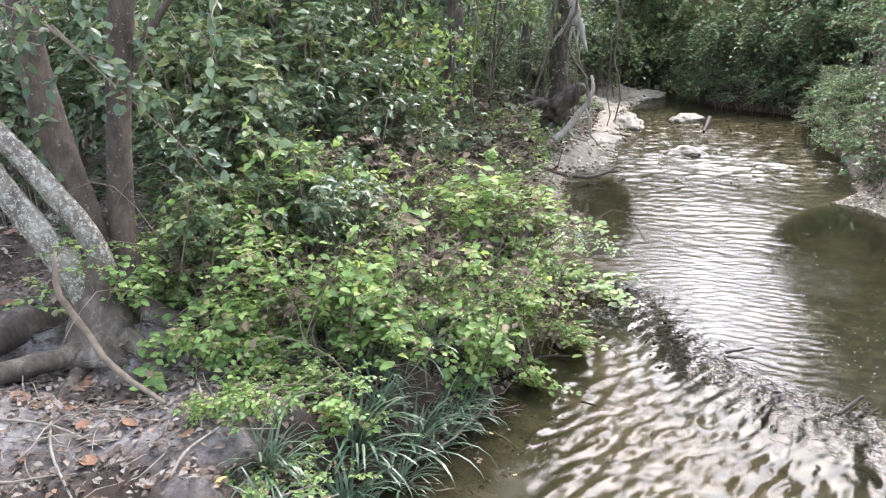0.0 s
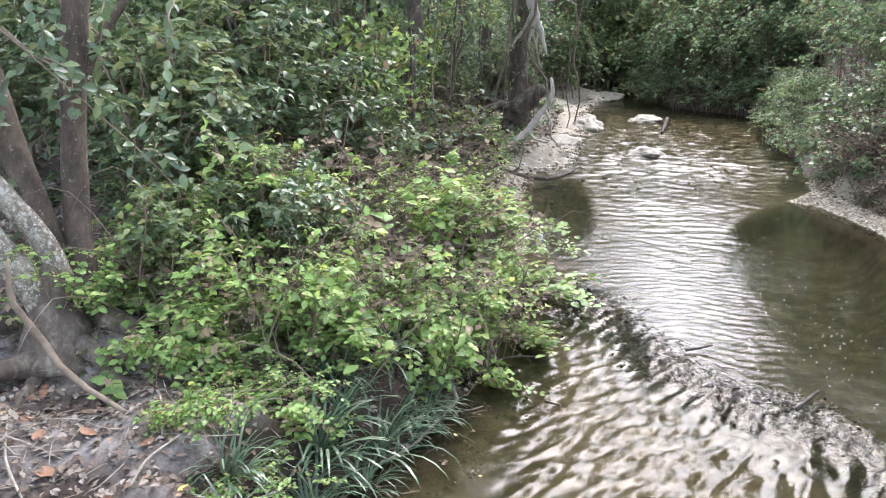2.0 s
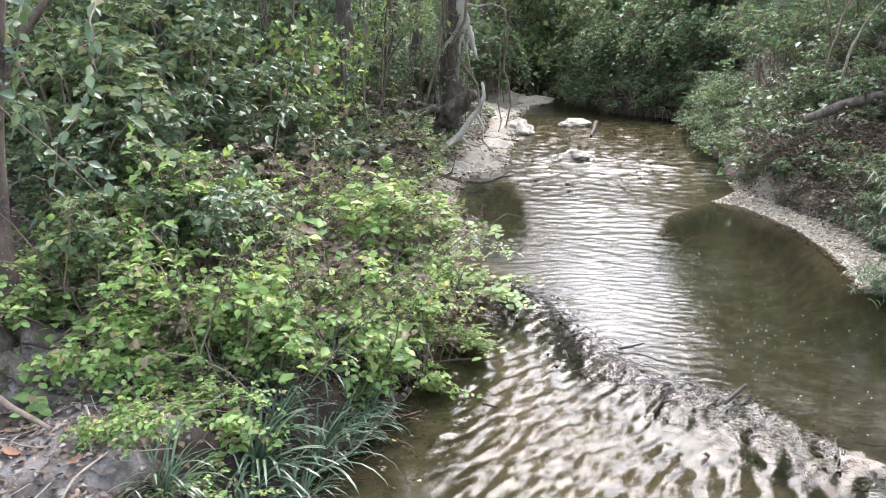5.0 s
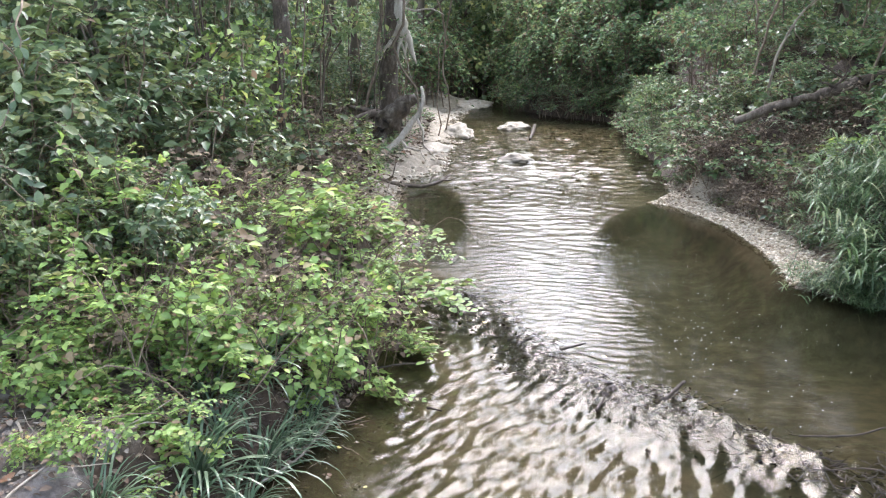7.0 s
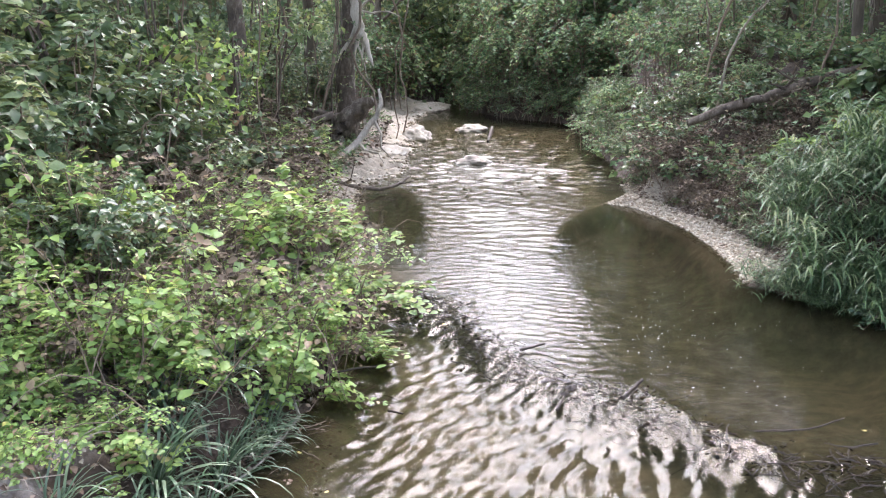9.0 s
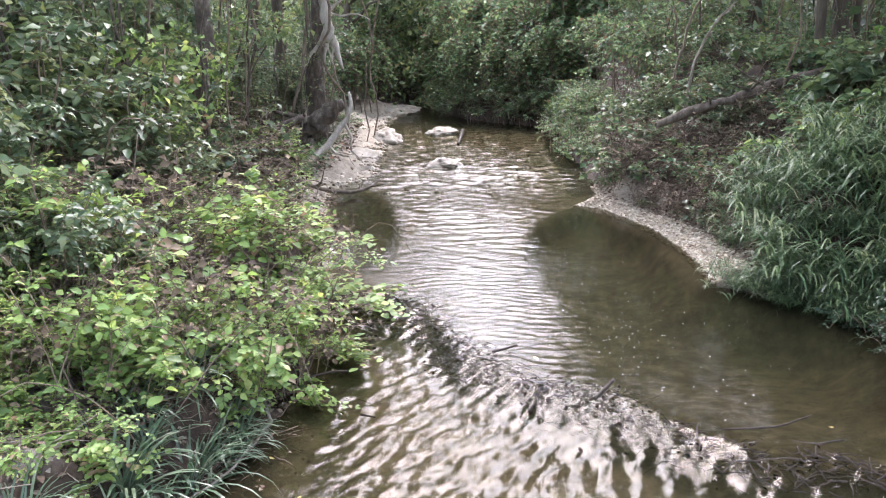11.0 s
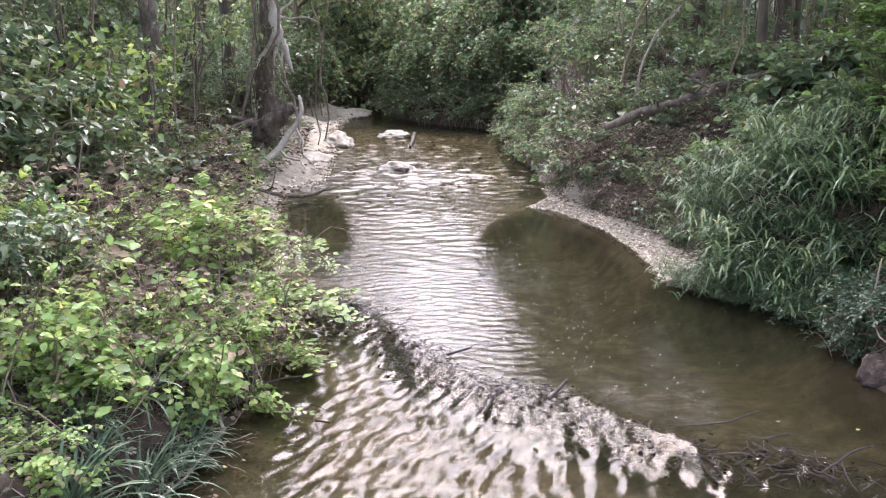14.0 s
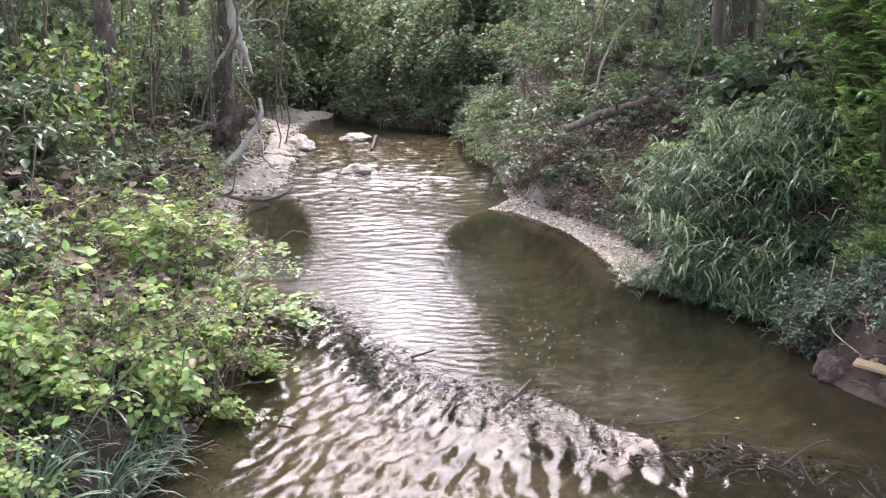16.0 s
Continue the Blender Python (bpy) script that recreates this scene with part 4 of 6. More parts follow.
# ---- undergrowth ----
bramble = Stock(*[shrub("bramble_bush", "low light-green scrambling bush with small leaves and bare twigs", "bush", LEAF_LIGHT, group="bushes on the near bank", seed=200 + k, height=(0.8, 1.05, 0.7, 0.95)[k], reach=(0.8, 0.6, 0.9, 0.7)[k], stems=13, twigs=9, per_twig=8, leaf=(0.088, 0.07, 0.1, 0.062)[k], slim=0.34, form=LEAF_FINE, droop=(0.35, 0.15, 0.45, 0.25)[k], thick=0.006, bare=0.3) for k in range(4)])
for x, y, s in ((-2.55, 5.75, 1), (-2.15, 5.6, 1.05), (-1.8, 5.7, 1), (-1.4, 5.9, 1.05), (-1.05, 6.2, 1), (-0.75, 6.5, 0.95), (-2.7, 6.3, 1.1), (-2.2, 6.4, 1.15), (-1.7, 6.5, 1.2), (-1.2, 6.8, 1.1), (-0.75, 7.1, 1), (-0.45, 7.4, 0.85), (-0.8, 8, 1), (-0.5, 8.6, 0.8), (-1, 8.9, 1), (-1.2, 10, 0.9), (-0.95, 5.6, 0.75), (-1.55, 5.25, 0.8), (-2.35, 5, 1), (-1.95, 4.95, 1), (-1.6, 4.95, 0.95), (-1.25, 5.2, 1), (-2.65, 5.25, 1), (-1.8, 5.3, 1.1), (-2.2, 4.7, 0.7), (-0.6, 6, 0.8), (-0.45, 6.8, 0.75), (-1.5, 3.9, 0.5), (-1.72, 3.65, 0.42), (-2.75, 4.75, 0.7), (-2.4, 5.35, 1.1), (-2.05, 5.15, 1.1), (-1.2, 11.6, 1.1), (-1.1, 12.6, 1), (-0.5, 7.9, 0.85), (-1, 7.4, 1.1), (-2.9, 5.55, 0.9), (-2.55, 4.95, 0.85), (-1.5, 4.35, 0.62), (-1.85, 3.85, 0.5), (-1.62, 3.4, 0.4), (-1.2, 4.9, 0.75), (-0.75, 5.65, 0.6), (-0.66, 6.3, 0.6), (-1.05, 5.5, 0.8)):
    bramble.put(x + rng.normal(0, 0.1), y + rng.normal(0, 0.1), rng.uniform(0, 360), s * rng.uniform(0.75, 1.15), lean=rng.uniform(-16, 16), tall=rng.uniform(0.65, 1.2) if y < 6.6 else rng.uniform(0.6, 1.0))

cover = np.random.default_rng(207)
for x, y, size in ((-1.7, 4.7, 0.85), (-1.78, 5.1, 0.9), (-1.55, 4.45, 0.6), (-1.95, 4.85, 0.75), (-1.4, 4.95, 0.7), (-1.65, 4.15, 0.45)):
    bramble.put(x, y, cover.uniform(0, 360), size, lean=cover.uniform(-12, 12), tall=cover.uniform(0.7, 1.0))
for k in range(52):
    y = cover.uniform(8.3, 16.5)
    bramble.put(float(left_of(y)) - 0.95 - 3.6 * cover.uniform(0, 1) ** 1.3, y, cover.uniform(0, 360), cover.uniform(0.6, 1.0), lean=cover.uniform(-10, 10), tall=cover.uniform(0.5, 0.85))
for k in range(12):
    y = cover.uniform(9.5, 15)
    bramble.put(float(left_of(y)) - cover.uniform(0.35, 0.8), y, cover.uniform(0, 360), cover.uniform(0.3, 0.5), tall=0.7)

dry = Stock(*[shrub("dry_bramble", "dead brown bramble with bare twigs and withered leaves", "bush", DRY, group="bushes on the near bank", seed=215 + k, height=0.8, reach=0.7, stems=16, twigs=9, per_twig=5, leaf=0.06, slim=0.36, form=LEAF_FINE, droop=0.3, thick=0.006, bare=0.6) for k in range(2)])
for x, y, s in ((-1.9, 5.25, 1.05), (-1.5, 5.6, 1.1), (-0.75, 7.6, 0.9), (-0.6, 8.9, 0.9), (-0.8, 10.4, 0.9), (-2.5, 6.6, 1.15), (-1.2, 6.3, 1.1), (-1.8, 7.9, 1.2), (-1.0, 9.4, 1.0), (-0.55, 6.4, 0.8), (-1.7, 5.0, 0.8), (-2.1, 6.0, 1.0), (-1.1, 7.1, 0.9)):
    dry.put(x, y, rng.uniform(0, 360), s)
for x, y in ((-2.6, 9.4), (-1.7, 10.6), (-2.9, 11.8), (-1.5, 12.2), (-2.2, 13.4), (-1.7, 13.6), (-2.3, 15.0), (-3.2, 14.0), (-3.6, 10.8), (-2.0, 9.0), (-1.4, 11.2), (-2.4, 10.4), (-2.0, 12.6), (-3.0, 8.6), (-1.5, 9.6), (-2.9, 13.0), (-4.2, 9.6)):
    dry.put(x, y, rng.uniform(0, 360), 1.5)
broad = Stock(*[shrub("broadleaf_shrub", "glossy broad-leaved shrub on the shaded bank", "shrub", (LEAF_DARK, LEAF_MID, LEAF_DARK, LEAF_MID)[k], group="shrubs under the trees", seed=230 + k, height=2.1, reach=0.75, stems=15, twigs=10, per_twig=9, leaf=0.125, slim=0.3, form=LEAF_FINE, droop=0.28, thick=0.014, bare=0.08) for k in range(4)])
for x, y, s in ((-2.9, 7.9, 0.95), (-3.6, 7.3, 1.0), (-4.3, 7.9, 1.05), (-3.3, 8.8, 1.1), (-2.4, 8.9, 0.85), (-4.9, 8.9, 1.1), (-3.9, 9.7, 1.05), (-2.8, 10.0, 1.0), (-5.6, 7.6, 1.1), (-1.9, 9.9, 0.8), (-5.4, 10.4, 1.2), (-3.3, 11.4, 1.1), (-2.2, 11.4, 1.0), (-6.6, 9.4, 1.2), (-4.6, 11.8, 1.2), (-2.5, 5.05, 0.42), (-2.0, 5.5, 0.5), (-1.75, 6.0, 0.5), (-2.6, 6.6, 0.55), (-3.0, 6.4, 0.7), (-2.9, 5.7, 0.6), (-2.3, 6.1, 0.5)):
    broad.put(x, y, rng.uniform(0, 360), s * rng.uniform(0.92, 1.08), lean=rng.uniform(-5, 5))

big = Stock(*[shrub("big_leaved_herb", "low herb with large pale green glossy leaves", "undergrowth", (LEAF_MID, LEAF_LIGHT, LEAF_DARK)[k], group="big-leaved herbs", seed=248 + k, height=(0.7, 0.5, 1.0)[k], reach=0.5, stems=9, twigs=4, per_twig=5, leaf=(0.2, 0.17, 0.22)[k], slim=0.3, form=LEAF_FINE, droop=0.35, thick=0.006, start=0.35) for k in range(3)])
for k in range(40):
    y = cover.uniform(9.0, 17.0)
    big.put(float(left_of(y)) - 1.1 - 3.4 * cover.uniform(0, 1) ** 1.2, y, cover.uniform(0, 360), cover.uniform(0.75, 1.15))
for x, y in ((5.9, 9.6), (6.2, 10.2), (6.6, 9.2), (5.6, 10.4), (6.9, 9.9), (7.3, 9.2), (6.4, 8.9), (6.0, 8.9), (7.0, 10.8), (7.6, 10.2)):
    big.put(x, y, cover.uniform(0, 360), cover.uniform(0.7, 1.0))

mid = Stock(*[shrub("understory_shrub", "leafy green shrub in the shade of the wood", "shrub", (LEAF_MID, LEAF_LIGHT, LEAF_DARK, LEAF_DARK)[k], group="shrubs under the trees", seed=260 + k, height=2.4, reach=0.9, stems=16, twigs=9, per_twig=9, leaf=0.105, slim=0.32, droop=0.25, thick=0.012, bare=0.1) for k in range(4)])
for k in range(70):
    y = rng.uniform(11, 34)
    x = left_of(y) - (1.0 if y > 17 else 1.8) - 0.04 * y - rng.uniform(0, 1) ** 1.3 * (6 + 0.35 * y)
    mid.put(x, y, rng.uniform(0, 360), rng.uniform(0.7, 1.35), tall=rng.uniform(0.8, 1.3))
for k in range(16):
    y = rng.uniform(11.5, 17.5)
    mid.put(left_of(y) - 2.0 - rng.uniform(0, 3.2), y, rng.uniform(0, 360), rng.uniform(0.9, 1.2), tall=rng.uniform(1.1, 1.6))
for k in range(9):
    y = rng.uniform(9.5, 12.5)
    mid.put(left_of(y) - 1.3 - rng.uniform(0, 2.6), y, rng.uniform(0, 360), rng.uniform(0.7, 1.0), tall=rng.uniform(0.9, 1.3))
low = Stock(*[shrub("low_herb_clump", "low dark green herbs covering the bank", "undergrowth", (LEAF_MID, LEAF_DARK, LEAF_BLUE)[k], group="herbs on the banks", seed=280 + k, height=0.42, reach=0.5, stems=11, twigs=4, per_twig=7, leaf=0.07, slim=0.36, droop=0.12, thick=0.005, start=0.2) for k in range(3)])
for k in range(120):
    y = rng.uniform(7.2, 26)
    x = left_of(y) - 0.6 - rng.uniform(0, 1) * (3.5 + 0.1 * y)
    low.put(x, y, rng.uniform(0, 360), rng.uniform(0.7, 1.4))
for k in range(70):
    y = rng.uniform(10, 30)
    x = right_of(y) + (0.7 if y < 14 else 0.4) + rng.uniform(0, 1) ** 1.5 * 4.0
    low.put(x, y, rng.uniform(0, 360), rng.uniform(0.8, 1.5))

for k in range(80):
    y = rng.uniform(9.6, 16)
    low.put(right_of(y) + 0.62 + rng.uniform(0, 1) * 3.2, y, rng.uniform(0, 360), rng.uniform(0.9, 1.5))
# herbs at the bank edge with the shade put into their leaf colour
deep = Stock(*[shrub("shade_tinted_herb", "small herb coloured dark green for the shade on the bank edge", "undergrowth", LEAF_SHADE_TINT, group="dark herbs on the bank", seed=290 + k, height=0.4, reach=0.45, stems=16, twigs=6, per_twig=8, leaf=0.055, slim=0.3, droop=0.2, thick=0.005, start=0.15) for k in range(2)])
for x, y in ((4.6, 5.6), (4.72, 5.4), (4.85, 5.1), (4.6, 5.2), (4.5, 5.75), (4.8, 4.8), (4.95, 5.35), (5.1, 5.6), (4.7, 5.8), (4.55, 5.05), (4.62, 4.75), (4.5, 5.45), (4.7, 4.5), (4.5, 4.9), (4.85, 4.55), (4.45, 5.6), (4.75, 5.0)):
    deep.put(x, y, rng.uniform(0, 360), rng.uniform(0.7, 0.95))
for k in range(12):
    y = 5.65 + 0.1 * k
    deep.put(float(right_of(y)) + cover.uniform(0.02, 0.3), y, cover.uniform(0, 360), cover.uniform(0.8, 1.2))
for k in range(34):
    y = cover.uniform(8.9, 13)
    (low, dry)[k % 2].put(float(right_of(y)) + cover.uniform(0.5, 1.4), y, cover.uniform(0, 360), cover.uniform(0.6, 1.0))
# right bank scrub
scrub = Stock(*[shrub("scrub_bush", "small tangled green bush on the bank slope", "bush", (LEAF_BLUE, LEAF_BLUE, LEAF_DARK)[k], group="bushes on the far bank", seed=340 + k, height=1.2, reach=0.9, stems=14, twigs=8, per_twig=8, leaf=0.085, slim=0.32, droop=0.4, thick=0.009, bare=0.12) for k in range(3)])
bank = Stock(*[shrub("bank_bush", "dense leafy green bush leaning over the water", "bush", (LEAF_BLUE, LEAF_BLUE, LEAF_DARK, LEAF_MID)[k], group="bushes on the far bank", seed=300 + k, height=1.25, reach=0.95, stems=20, twigs=9, per_twig=9, leaf=0.08, slim=0.3, droop=0.45, thick=0.008, bare=0.08) for k in range(4)])
for k in range(34):
    y = 9.8 + k * 0.62 + rng.uniform(-0.3, 0.3)
    (bank if y < 20 else scrub).put(right_of(y) + 0.35 + rng.uniform(0.0, 0.4) + (0.3 if y < 13.5 else 0), y, rng.uniform(0, 360), rng.uniform(0.7, 1.05) * (0.5 if y < 13.4 else 1))
for k in range(60):
    y = rng.uniform(9, 34)
    dx = rng.uniform(1.3, 6.0)
    (bank if y < 15 else scrub).put(right_of(y) + dx, y, rng.uniform(0, 360), rng.uniform(0.85, 1.5) * (0.28 if y < 12.6 and dx < 4 else 1), tall=rng.uniform(0.9, 1.5) if y > 12.6 else 0.8)
for x, y, s in ((4.95, 6.35, 0.6), (5.25, 6.0, 0.7), (5.6, 5.6, 0.8), (5.3, 6.7, 0.7), (4.85, 6.7, 0.55), (5.5, 6.3, 0.8), (4.8, 6.1, 0.55), (5.9, 6.0, 0.9), (4.9, 6.5, 0.6), (4.7, 6.35, 0.45), (5.1, 5.75, 0.5), (5.2, 5.3, 0.45), (4.65, 5.75, 0.38), (5.3, 4.9, 0.5), (5.5, 5.5, 0.6), (5.8, 8.5, 0.6), (6.1, 8.8, 0.7), (6.0, 9.3, 0.6), (5.6, 9.4, 0.5), (6.4, 8.3, 0.7), (6.5, 9.5, 0.7)):
    bank.put(x, y, rng.uniform(0, 360), s)
for k in range(24):
    y = 14.2 + k * 0.65
    (bank if y < 18 else scrub).put(float(right_of(y)) + rng.uniform(0.05, 0.35), y, rng.uniform(0, 360), rng.uniform(0.65, 0.95))
for k in range(40):
    y, dx = rng.uniform(9.5, 15.5), rng.uniform(0.75, 3.6)
    scrub.put(float(right_of(y)) + dx, y, rng.uniform(0, 360), rng.uniform(0.38, 0.52) * (0.5 if 9.4 < y < 12.7 else 1), tall=rng.uniform(0.8, 1.1))
drape = Stock(*[shrub("overhanging_bush", "large bluish-green bush hanging over the bend of the stream", "bush", LEAF_BLUE, group="bushes on the far bank", seed=320 + k, height=4.2, reach=2.2, stems=26, twigs=12, per_twig=9, leaf=0.23, slim=0.32, droop=1.5, thick=0.025) for k in range(2)])
for x, y, s in ((6.3, 36.0, 1.0), (7.9, 35.0, 1.0), (9.3, 32.0, 1.1), (8.6, 29.8, 0.7), (7.2, 40.0, 1.2), (1.0, 41.0, 1.0), (-0.2, 34.0, 1.0), (1.9, 46.0, 1.1), (5.8, 46.0, 1.1), (10.8, 36.0, 1.3), (-2.0, 40.0, 1.3), (4.6, 53.0, 1.3), (0.5, 52, 1.3), (8.5, 46, 1.4), (4.75, 32.6, 0.62), (5.3, 31.4, 0.72), (5.9, 30.3, 0.75), (6.6, 29.3, 0.75), (7.3, 28.6, 0.78), (8.0, 27.6, 0.7), (5.6, 33.0, 0.95), (6.8, 31.2, 1.0), (8.0, 29.8, 1.0), (4.5, 34.5, 0.7), (8.3, 33.5, 0.8), (7.4, 34.3, 0.75), (6.7, 35.6, 0.8), (5.9, 37.4, 0.85), (5.5, 39.5, 0.85), (5.1, 42.0, 0.9), (4.9, 44.5, 0.9), (3.6, 47.5, 0.9), (8.8, 31.5, 0.6)):
    drape.put(x, y, rng.uniform(0, 360), s)
for k in range(22):
    y = 27.2 + 0.45 * k
    scrub.put(float(right_of(y)) + rng.uniform(-0.05, 0.45), y, rng.uniform(0, 360), rng.uniform(1.0, 1.5), tall=rng.uniform(0.8, 1.2))


# ---- the wood beyond ----
def far_woods(seed, count, near, far, heights, first, last, leaf=0.3, wide=1.3):
    r = np.random.default_rng(seed)
    g = Geo()
    n = 60
    for k in range(count):
        a, d = radians(r.uniform(first, last)), r.uniform(near, far)
        c = np.array([-d * np.sin(a), d * np.cos(a), r.uniform(0.5, heights)])
        pos = c + r.normal(0, 1, (n, 3)) * np.array([wide, wide, 0.62 * wide])
        add_leaves(g, pos, r.normal(0, 1, (n, 3)) + np.array([0, 0, -0.4]), unit(np.array([0, 0, 1.0]) + r.normal(0, 0.45, (n, 3))), leaf * r.uniform(0.6, 1.3, n), 0.36)
    return g


tagged(new("far_woods", far_woods(31, 1400, 36, 64, 8.0, -55, 45).mesh("far_woods", LEAF_MID)), "dense green woodland closing the view beyond the stream", "woods", kind="stuff")
# next ring is never in view, added to close off the low sky
tagged(new("woods_behind", far_woods(32, 500, 22, 50, 8.0, 55, 310).mesh("woods_behind", LEAF_MID)), "unseen woodland added behind the viewpoint to block low sky light", "woods", kind="stuff")
tagged(new("side_woods", far_woods(33, 420, 17, 34, 4.0, 14, 50).mesh("side_woods", LEAF_DARK)), "dense dark undergrowth deep in the wood", "woods", kind="stuff")
tagged(new("bank_woods", far_woods(34, 420, 17, 34, 4.5, -55, -28).mesh("bank_woods", LEAF_DARK)), "dense dark undergrowth behind the bank", "woods", kind="stuff")
tagged(new("distant_woods", far_woods(35, 1000, 66, 92, 11.0, -55, 50, 0.75, 2.2).mesh("distant_woods", LEAF_MID)), "distant woodland filling the gaps between trunks", "woods", kind="stuff")


# ---- blades: tall grass, strap-leaved clumps ----
def blades(seed, count, length, width, spread, arch, upright=0.8, segs=6):
    r = np.random.default_rng(seed)
    g = Geo()
    az, ln = r.uniform(0, 6.283, count), length * r.uniform(0.5, 1.1, count)
    tilt = np.abs(r.normal(0, 1, count)) * (1 - upright) + 0.08
    base = np.stack([r.normal(0, spread, count), r.normal(0, spread, count), np.full(count, -0.05)], 1)
    d = np.stack([np.cos(az), np.sin(az), np.zeros(count)], 1)
    side = np.stack([-np.sin(az), np.cos(az), np.zeros(count)], 1)
    s = np.linspace(0, 1, segs + 1)
    bend = arch * r.uniform(0.5, 1.4, count)
    ang = tilt[:, None] + bend[:, None] * s[None] ** 1.4
    step = ln[:, None] / segs
    h = np.concatenate([np.zeros((count, 1)), np.cumsum(np.sin(ang[:, :-1]) * step, 1)], 1)
    z = np.concatenate([np.zeros((count, 1)), np.cumsum(np.cos(ang[:, :-1]) * step, 1)], 1)
    mid = base[:, None] + d[:, None] * h[..., None] + np.array([0, 0, 1.0]) * z[..., None]
    w = width * np.sin(np.pi * np.clip(0.12 + 0.88 * s, 0, 1)) ** 0.6 * r.uniform(0.7, 1.2, count)[:, None]
    v = np.stack([mid - side[:, None] * w[..., None], mid + side[:, None] * w[..., None]], 2).reshape(count, -1, 3)
    i = np.arange(segs)
    f = np.concatenate([np.stack([2 * i, 2 * i + 1, 2 * i + 3], 1), np.stack([2 * i, 2 * i + 3, 2 * i + 2], 1)])
    g.add(v.reshape(-1, 3), (f[None] + (np.arange(count) * (2 * segs + 2))[:, None, None]).reshape(-1, 3))
    return g


def ribbon(r, base, d, ln, width, bend, segs=4):
    """One arching grass leaf."""
    side = unit(np.cross(d, [0, 0, 1.0]))
    s = np.linspace(0, 1, segs + 1)
    el = np.arcsin(np.clip(d[2], -1, 1)) - bend * s ** 1.2
    flat = unit(np.array([d[0], d[1], 0]))
    step = ln / segs
    mid = base + np.concatenate([[np.zeros(3)], np.cumsum((np.cos(el)[:-1, None] * flat + np.sin(el)[:-1, None] * np.array([0, 0, 1.0])) * step, 0)])
    w = (width * np.sin(np.pi * (0.15 + 0.83 * s)) ** 0.8)[:, None]
    i = np.arange(segs)
    return np.stack([mid - side * w, mid + side * w], 1).reshape(-1, 3), np.concatenate([np.stack([2 * i, 2 * i + 1, 2 * i + 3], 1), np.stack([2 * i, 2 * i + 3, 2 * i + 2], 1)])


def grass_clump(seed):
    """Leafy canes with short arching blades; the biggest blades are parts of their own."""
    r = np.random.default_rng(seed)
    thing = tagged(new("tall_grass_clump"), "tall leafy green grass clump arching over the stream bank", "grass", "tall grass on the bank")
    stem, rest = Geo(), Geo()
    single = 0
    for k in range(38):
        az, tilt, h = r.uniform(0, 6.283), abs(r.normal(0, 0.35)) + 0.05, 1.35 * r.uniform(0.55, 1.05)
        d = np.array([np.cos(az), np.sin(az), 0])
        s = np.linspace(0, 1, 6)
        p = np.append(r.normal(0, 0.17, 2), -0.05) + d * (h * np.sin(tilt + 0.7 * s) * s)[:, None] + np.array([0, 0, 1.0]) * (h * np.cos(tilt + 0.7 * s) * s)[:, None]
        add_tube(stem, p[[0, 2, 4, 5]], (0.004, 0.0035, 0.003, 0.0015), 3, cap=False)
        for q in range(9):
            w = 0.15 + 0.85 * (q + r.uniform(0, 0.8)) / 9
            base = np.array([np.interp(w, s, p[:, i]) for i in range(3)])
            a2 = r.uniform(0, 6.283)
            lv = ribbon(r, base, unit(np.array([np.cos(a2), np.sin(a2), r.uniform(0.4, 1.6)])), r.uniform(0.36, 0.76), r.uniform(0.0095, 0.016), r.uniform(1.3, 2.7), 5)
            if q == 4 and single < 24:
                single += 1
                part("blade", Geo().add(*lv).mesh("blade", BLADE_ONE), thing)
            else:
                rest.add(*lv)
    part("cane", stem.mesh("cane", BLADE), thing)
    tagged(part("leaf_sheaf", rest.mesh("leaf_sheaf", BLADE), thing), kind="stuff")
    return thing


reeds = Stock(*[grass_clump(400 + k) for k in range(4)])
for x, y, s in ((4.6, 7.5, 0.7), (4.9, 7.2, 0.75), (4.4, 8.1, 0.62), (5.15, 7.6, 0.85), (4.8, 8.2, 0.8), (5.3, 7.2, 0.8), (5.2, 8.3, 0.85), (4.95, 8.9, 0.8), (5.5, 7.8, 0.85), (5.4, 8.8, 0.8), (5.15, 6.95, 0.7), (4.65, 8.8, 0.62), (4.65, 6.9, 0.55), (4.5, 7.25, 0.55), (4.35, 7.8, 0.55), (4.55, 9.3, 0.5), (4.85, 9.5, 0.6), (4.95, 7.55, 0.7), (4.85, 7.0, 0.65), (4.95, 6.75, 0.65), (5.1, 7.3, 0.75), (4.75, 7.75, 0.65), (5.0, 8.05, 0.75), (4.65, 8.4, 0.65), (5.25, 7.9, 0.8), (5.45, 7.45, 0.8), (4.25, 7.45, 0.45), (4.3, 7.6, 0.45), (5.8, 8.0, 0.5), (6.0, 8.3, 0.5), (5.7, 8.35, 0.5), (5.9, 7.7, 0.5), (6.15, 7.95, 0.5)):
    reeds.put(x, y, rng.uniform(0, 360), s * rng.uniform(0.93, 1.07))
for k in range(11):
    y = 6.5 + 0.14 * k
    reeds.put(float(right_of(y)) + rng.uniform(0.06, 0.3), y, rng.uniform(0, 360), rng.uniform(0.4, 0.62), tall=0.8)


def strap_plant(seed):
    """A rosette whose leaves are parts of their own."""
    thing = tagged(new("strap_leaf_plant"), "rosette of long dark green strap leaves on the bank edge", "plant", "strap-leaved plants")
    for q in range(74):
        part("leaf", blades(seed * 100 + q, 1, 0.68, 0.0098, 0.03, 1.9, 0.45, 7).mesh("leaf", STRAP_ONE), thing)
    return thing


